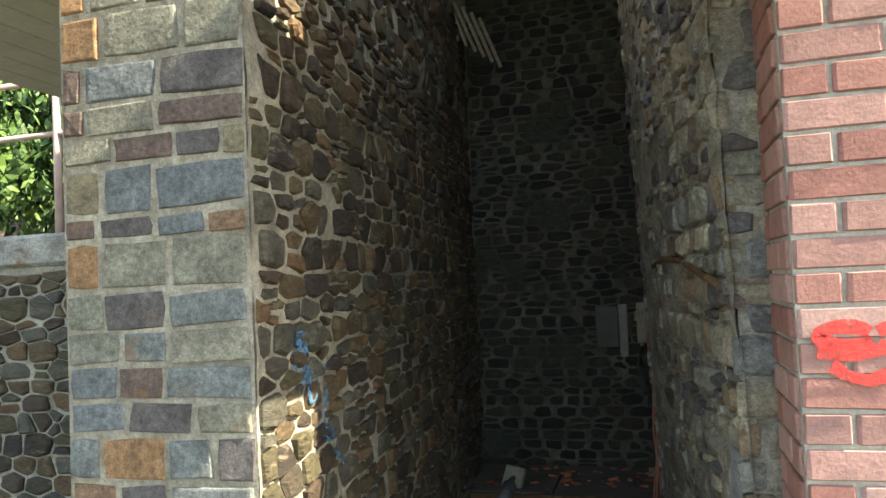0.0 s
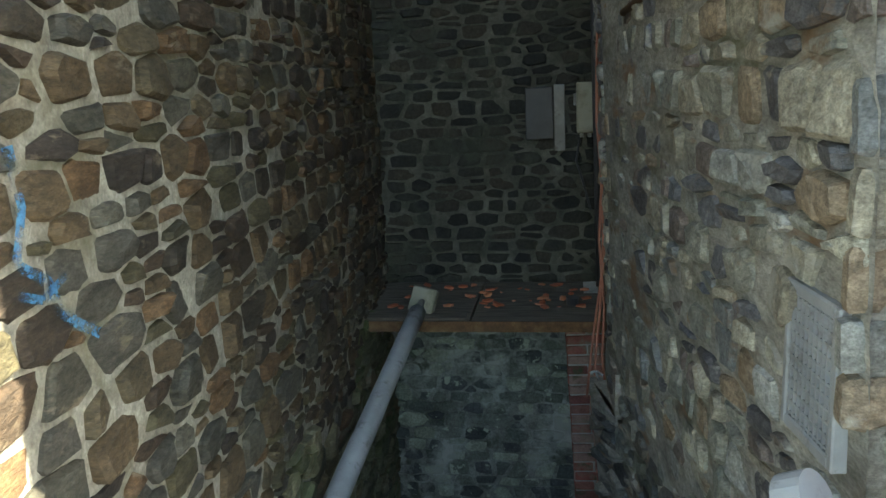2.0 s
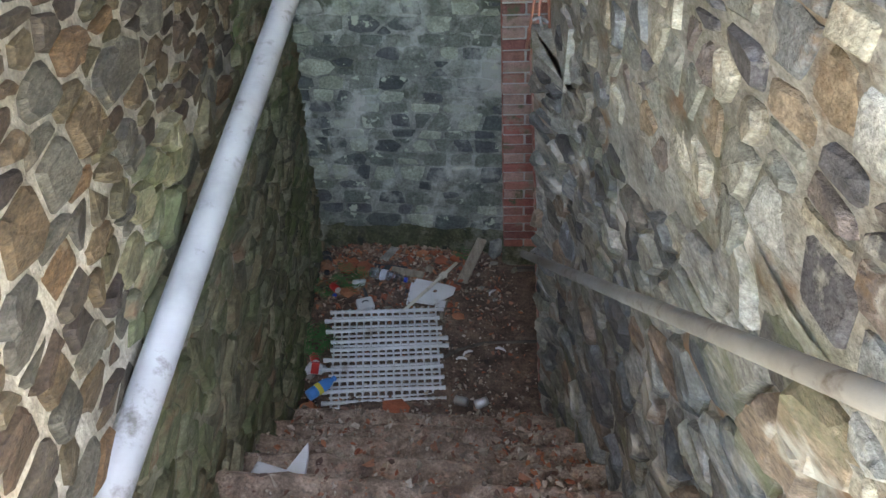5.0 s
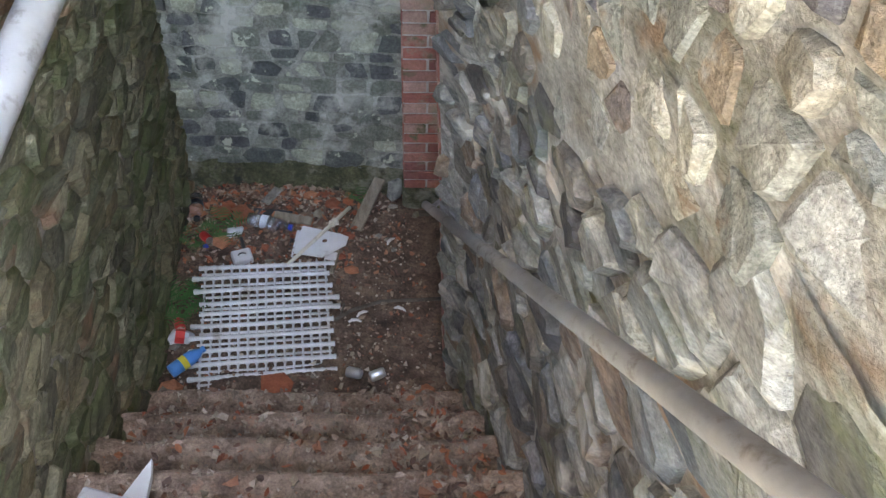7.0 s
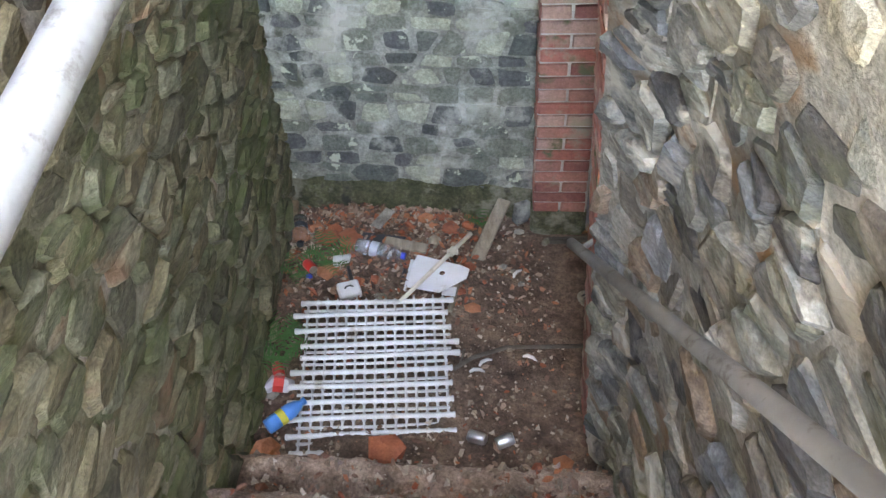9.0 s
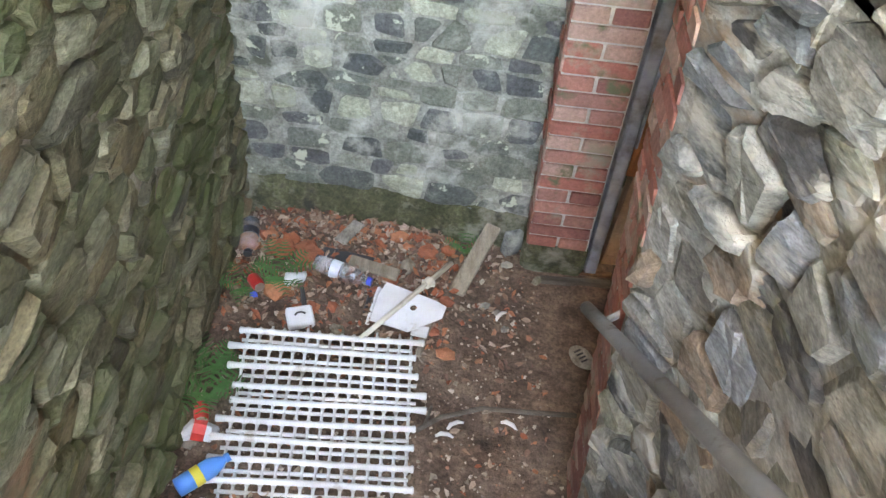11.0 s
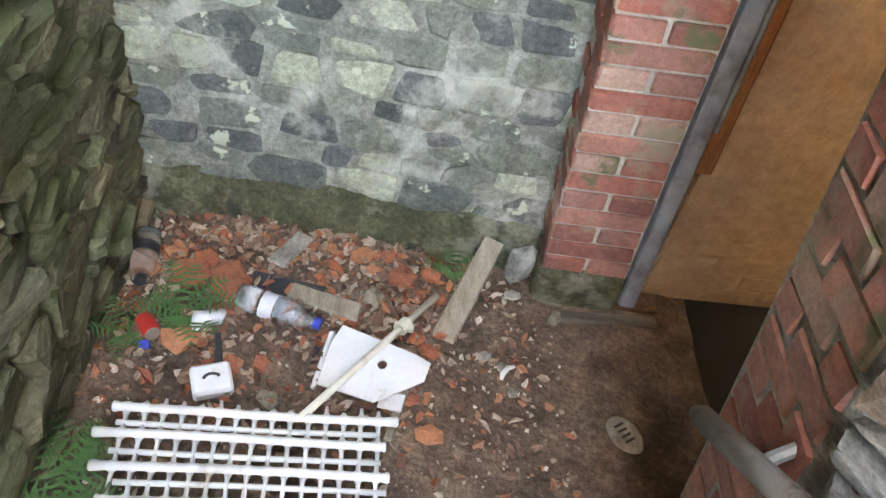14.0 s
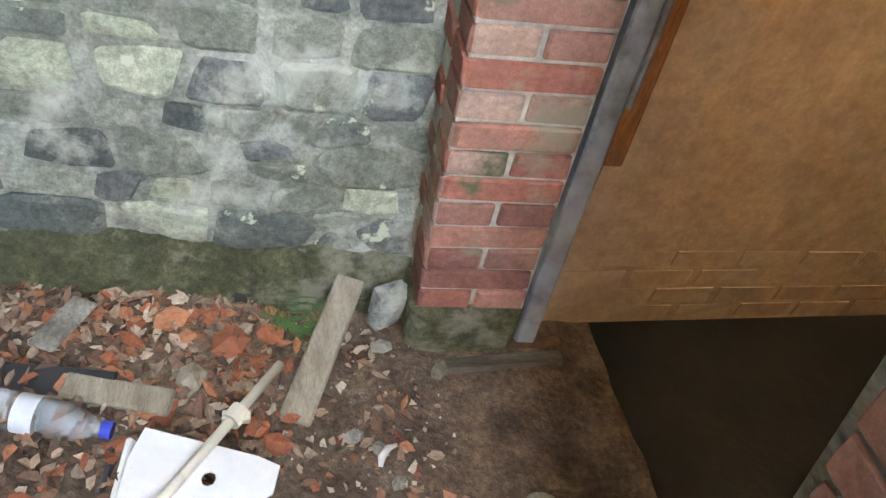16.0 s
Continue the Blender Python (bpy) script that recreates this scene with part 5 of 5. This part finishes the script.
lay_stones(near_jamb, (JX + 0.18, JY - 0.62, 0.0), wedge, LEAN, wout, sw, 0.030, M_PALE, (JX, JY - 0.2, 0.9), 90)
coat((JX + 0.18, JY - 0.62, 0.0), wedge, LEAN, wout, 0.45, 1.67, 0.015, 0.018, M_PALE_MORTAR, near_jamb, 9.0, 0.006, (0.8, 1.6))
uo = Vector((0.67 - right_x(DOOR_NEAR), 0.45 - DOOR_NEAR + 0.2, 0)).normalized()
so = outlines(coursed(1.3, 3.1, 37, (0.04, 0.11), (0.06, 0.19), 1.7, 0.012), 1.3, 3.1, 1.7, 0.013, 38)
lay_stones(wall_over_door, (right_x(DOOR_NEAR) - 0.012, DOOR_NEAR - 0.2, DOOR_TOP), uo, (-0.03, 0, 1), (-uo.y, uo.x, 0), so, 0.012, M_GREYSTONE, (0.65, -0.6, 2.4), 150)
ub = Vector((0, 0.075, 1)).normalized()
sb = outlines(coursed(1.5, 3.6, 47, (0.04, 0.09), (0.07, 0.22), 2.4, 0.006), 1.5, 3.6, 2.4, 0.011, 48)
# Above the shelf, stones and mortar are coloured darker to stand in for shade.
lay_stones(wall_back, (-0.75, back_y(1.88), 1.88), (1, 0, 0), ub, (0, -ub.z, ub.y), sb, 0.012, M_SHADED_STONE, (0, 0.2, 2.8), 160)
coat((-0.75, back_y(1.87), 1.87), (1, 0, 0), ub, (0, -ub.z, ub.y), 1.5, 3.7, 0.025, 0.006, M_SHADED_MORTAR, wall_back, 5.0, 0.003)
sd = outlines(coursed(1.5, 1.87, 43, (0.05, 0.10), (0.07, 0.21), 2.4, 0.006), 1.5, 1.87, 2.4, 0.008, 44)
lay_stones(wall_back, (-0.75, back_y(0.0), 0.0), (1, 0, 0), ub, (0, -ub.z, ub.y), sd, 0.009, M_LIMED, (0, 0, 0.8), 300, keep=lambda u, v: not (u > 1.25 and v < 1.7))
coat((-0.75, back_y(0.0), 0.0), (1, 0, 0), ub, (0, -ub.z, ub.y), 1.5, 1.87, 0.02, 0.004, M_LIME_MORTAR, wall_back, 3.0, 0.003)
# Green footing of old render along the end wall.
verts, faces = [], []
for j in range(9):
    for i in range(61):
        x, f = -0.62 + 1.14 * i / 60, j / 8
        tall = 0.165 + 0.05 * noise.noise(Vector((x * 4, 0, 2))) + 0.02 * noise.noise(Vector((x * 14, 0, 5)))
        z = tall * f
        verts.append((x, back_y(z) - 0.034 * (1 - f ** 4) - 0.008 * noise.noise(Vector((x * 16, z * 16, 1))), z))
faces = [(j * 61 + i, j * 61 + i + 1, (j + 1) * 61 + i + 1, (j + 1) * 61 + i) for j in range(8) for i in range(60)]
data = bpy.data.meshes.new("footing")
data.from_pydata(verts, [], faces)
data.materials.append(M_MOSS)
part("footing", data, M_MOSS, wall_back, "old render footing green with moss", True)
st = outlines(coursed(2.4, 1.5, 51, (0.06, 0.17), (0.08, 0.26), 1.7, 0.02), 2.4, 1.5, 1.7, 0.011, 52)
lay_stones(retaining_wall, (-4.4, -1.0, GROUND), (1, 0, 0), (0, 0, 1), (0, -1, 0), st, 0.022, M_SLATE, (-3.0, -1.0, 2.5), 150)
rl = 0.215
pieces(brick_pier, "brick", BRICKS, brickwork((right_x(FRONT_R), FRONT_R, GROUND), (1, 0, 0), (0, 0, 1), (0, -1, 0), [[0.1025] + [rl] * 7, [rl] * 7], 42), M_BRICK, (1.1, FRONT_R, 3.2), 260, smooth=False)
pieces(brick_pier, "brick", BRICKS, brickwork((right_x(FRONT_R), FRONT_R + 0.02, GROUND), (0, 1, 0), (0, 0, 1), (-1, 0, 0), [[0.20, 0.11], [0.10, 0.20]], 42), M_BRICK, (0.9, FRONT_R, 3.2), 84, smooth=False)
pieces(near_jamb, "brick", BRICKS, brickwork((JX, JY - 0.20, 0.0), (0, 1, 0), LEAN, (-1, 0, 0), [[0.13, 0.065], [0.065, 0.13]], 33, course=0.0509), M_OLDBRICK, (JX, JY, 0.8), 120, smooth=False)
pieces(near_jamb, "brick", BRICKS, brickwork((JX + 0.008, JY, 0.0), (1, 0, 0), LEAN, (0, 1, 0), [[0.085, 0.17], [0.17, 0.085]], 33, course=0.0509), M_OLDBRICK, (JX, JY, 0.8), 120, smooth=False)
tilt = Matrix.Rotation(radians(-2.5), 4, "Y")
pu, pv = tilt @ Vector((1, 0, 0)), tilt @ Vector((0, 0, 1))
foot = door_pier.matrix_world @ Vector((-0.11, -0.084, 0.14))
pieces(door_pier, "brick", BRICKS, brickwork(foot, pu, pv, (0, -1, 0), [[0.1075, 0.1075], [0.215]], 31, course=0.055), M_OLDBRICK, (0.6, -0.1, 0.6), 120, smooth=False)
foot = door_pier.matrix_world @ Vector((-0.105, -0.09, 0.14))
pieces(door_pier, "brick", BRICKS, brickwork(foot, (0, 1, 0), pv, -pu, [[0.1025], [0.1025, 0.1]], 31, course=0.055), M_OLDBRICK, (0.6, -0.1, 0.6), 120, smooth=False)
pieces(wall_room_far, "brick", BRICKS, brickwork((0.80, -0.0212, 0.0), (1.8, 0.12, 0), (0, 0, 1), (0.12, -1.8, 0), [[0.165] * 9, [0.08] + [0.165] * 9], 4, 0.0006, 0.058), M_PAINTED_BRICK, (0.9, 0, 0.3), 120)

# From the plan's units to metres.
for ob in scene.objects:
    if ob.parent is None and ob.type in ("MESH", "EMPTY"):
        ob.matrix_world = Matrix.Scale(UNIT, 4) @ ob.matrix_world
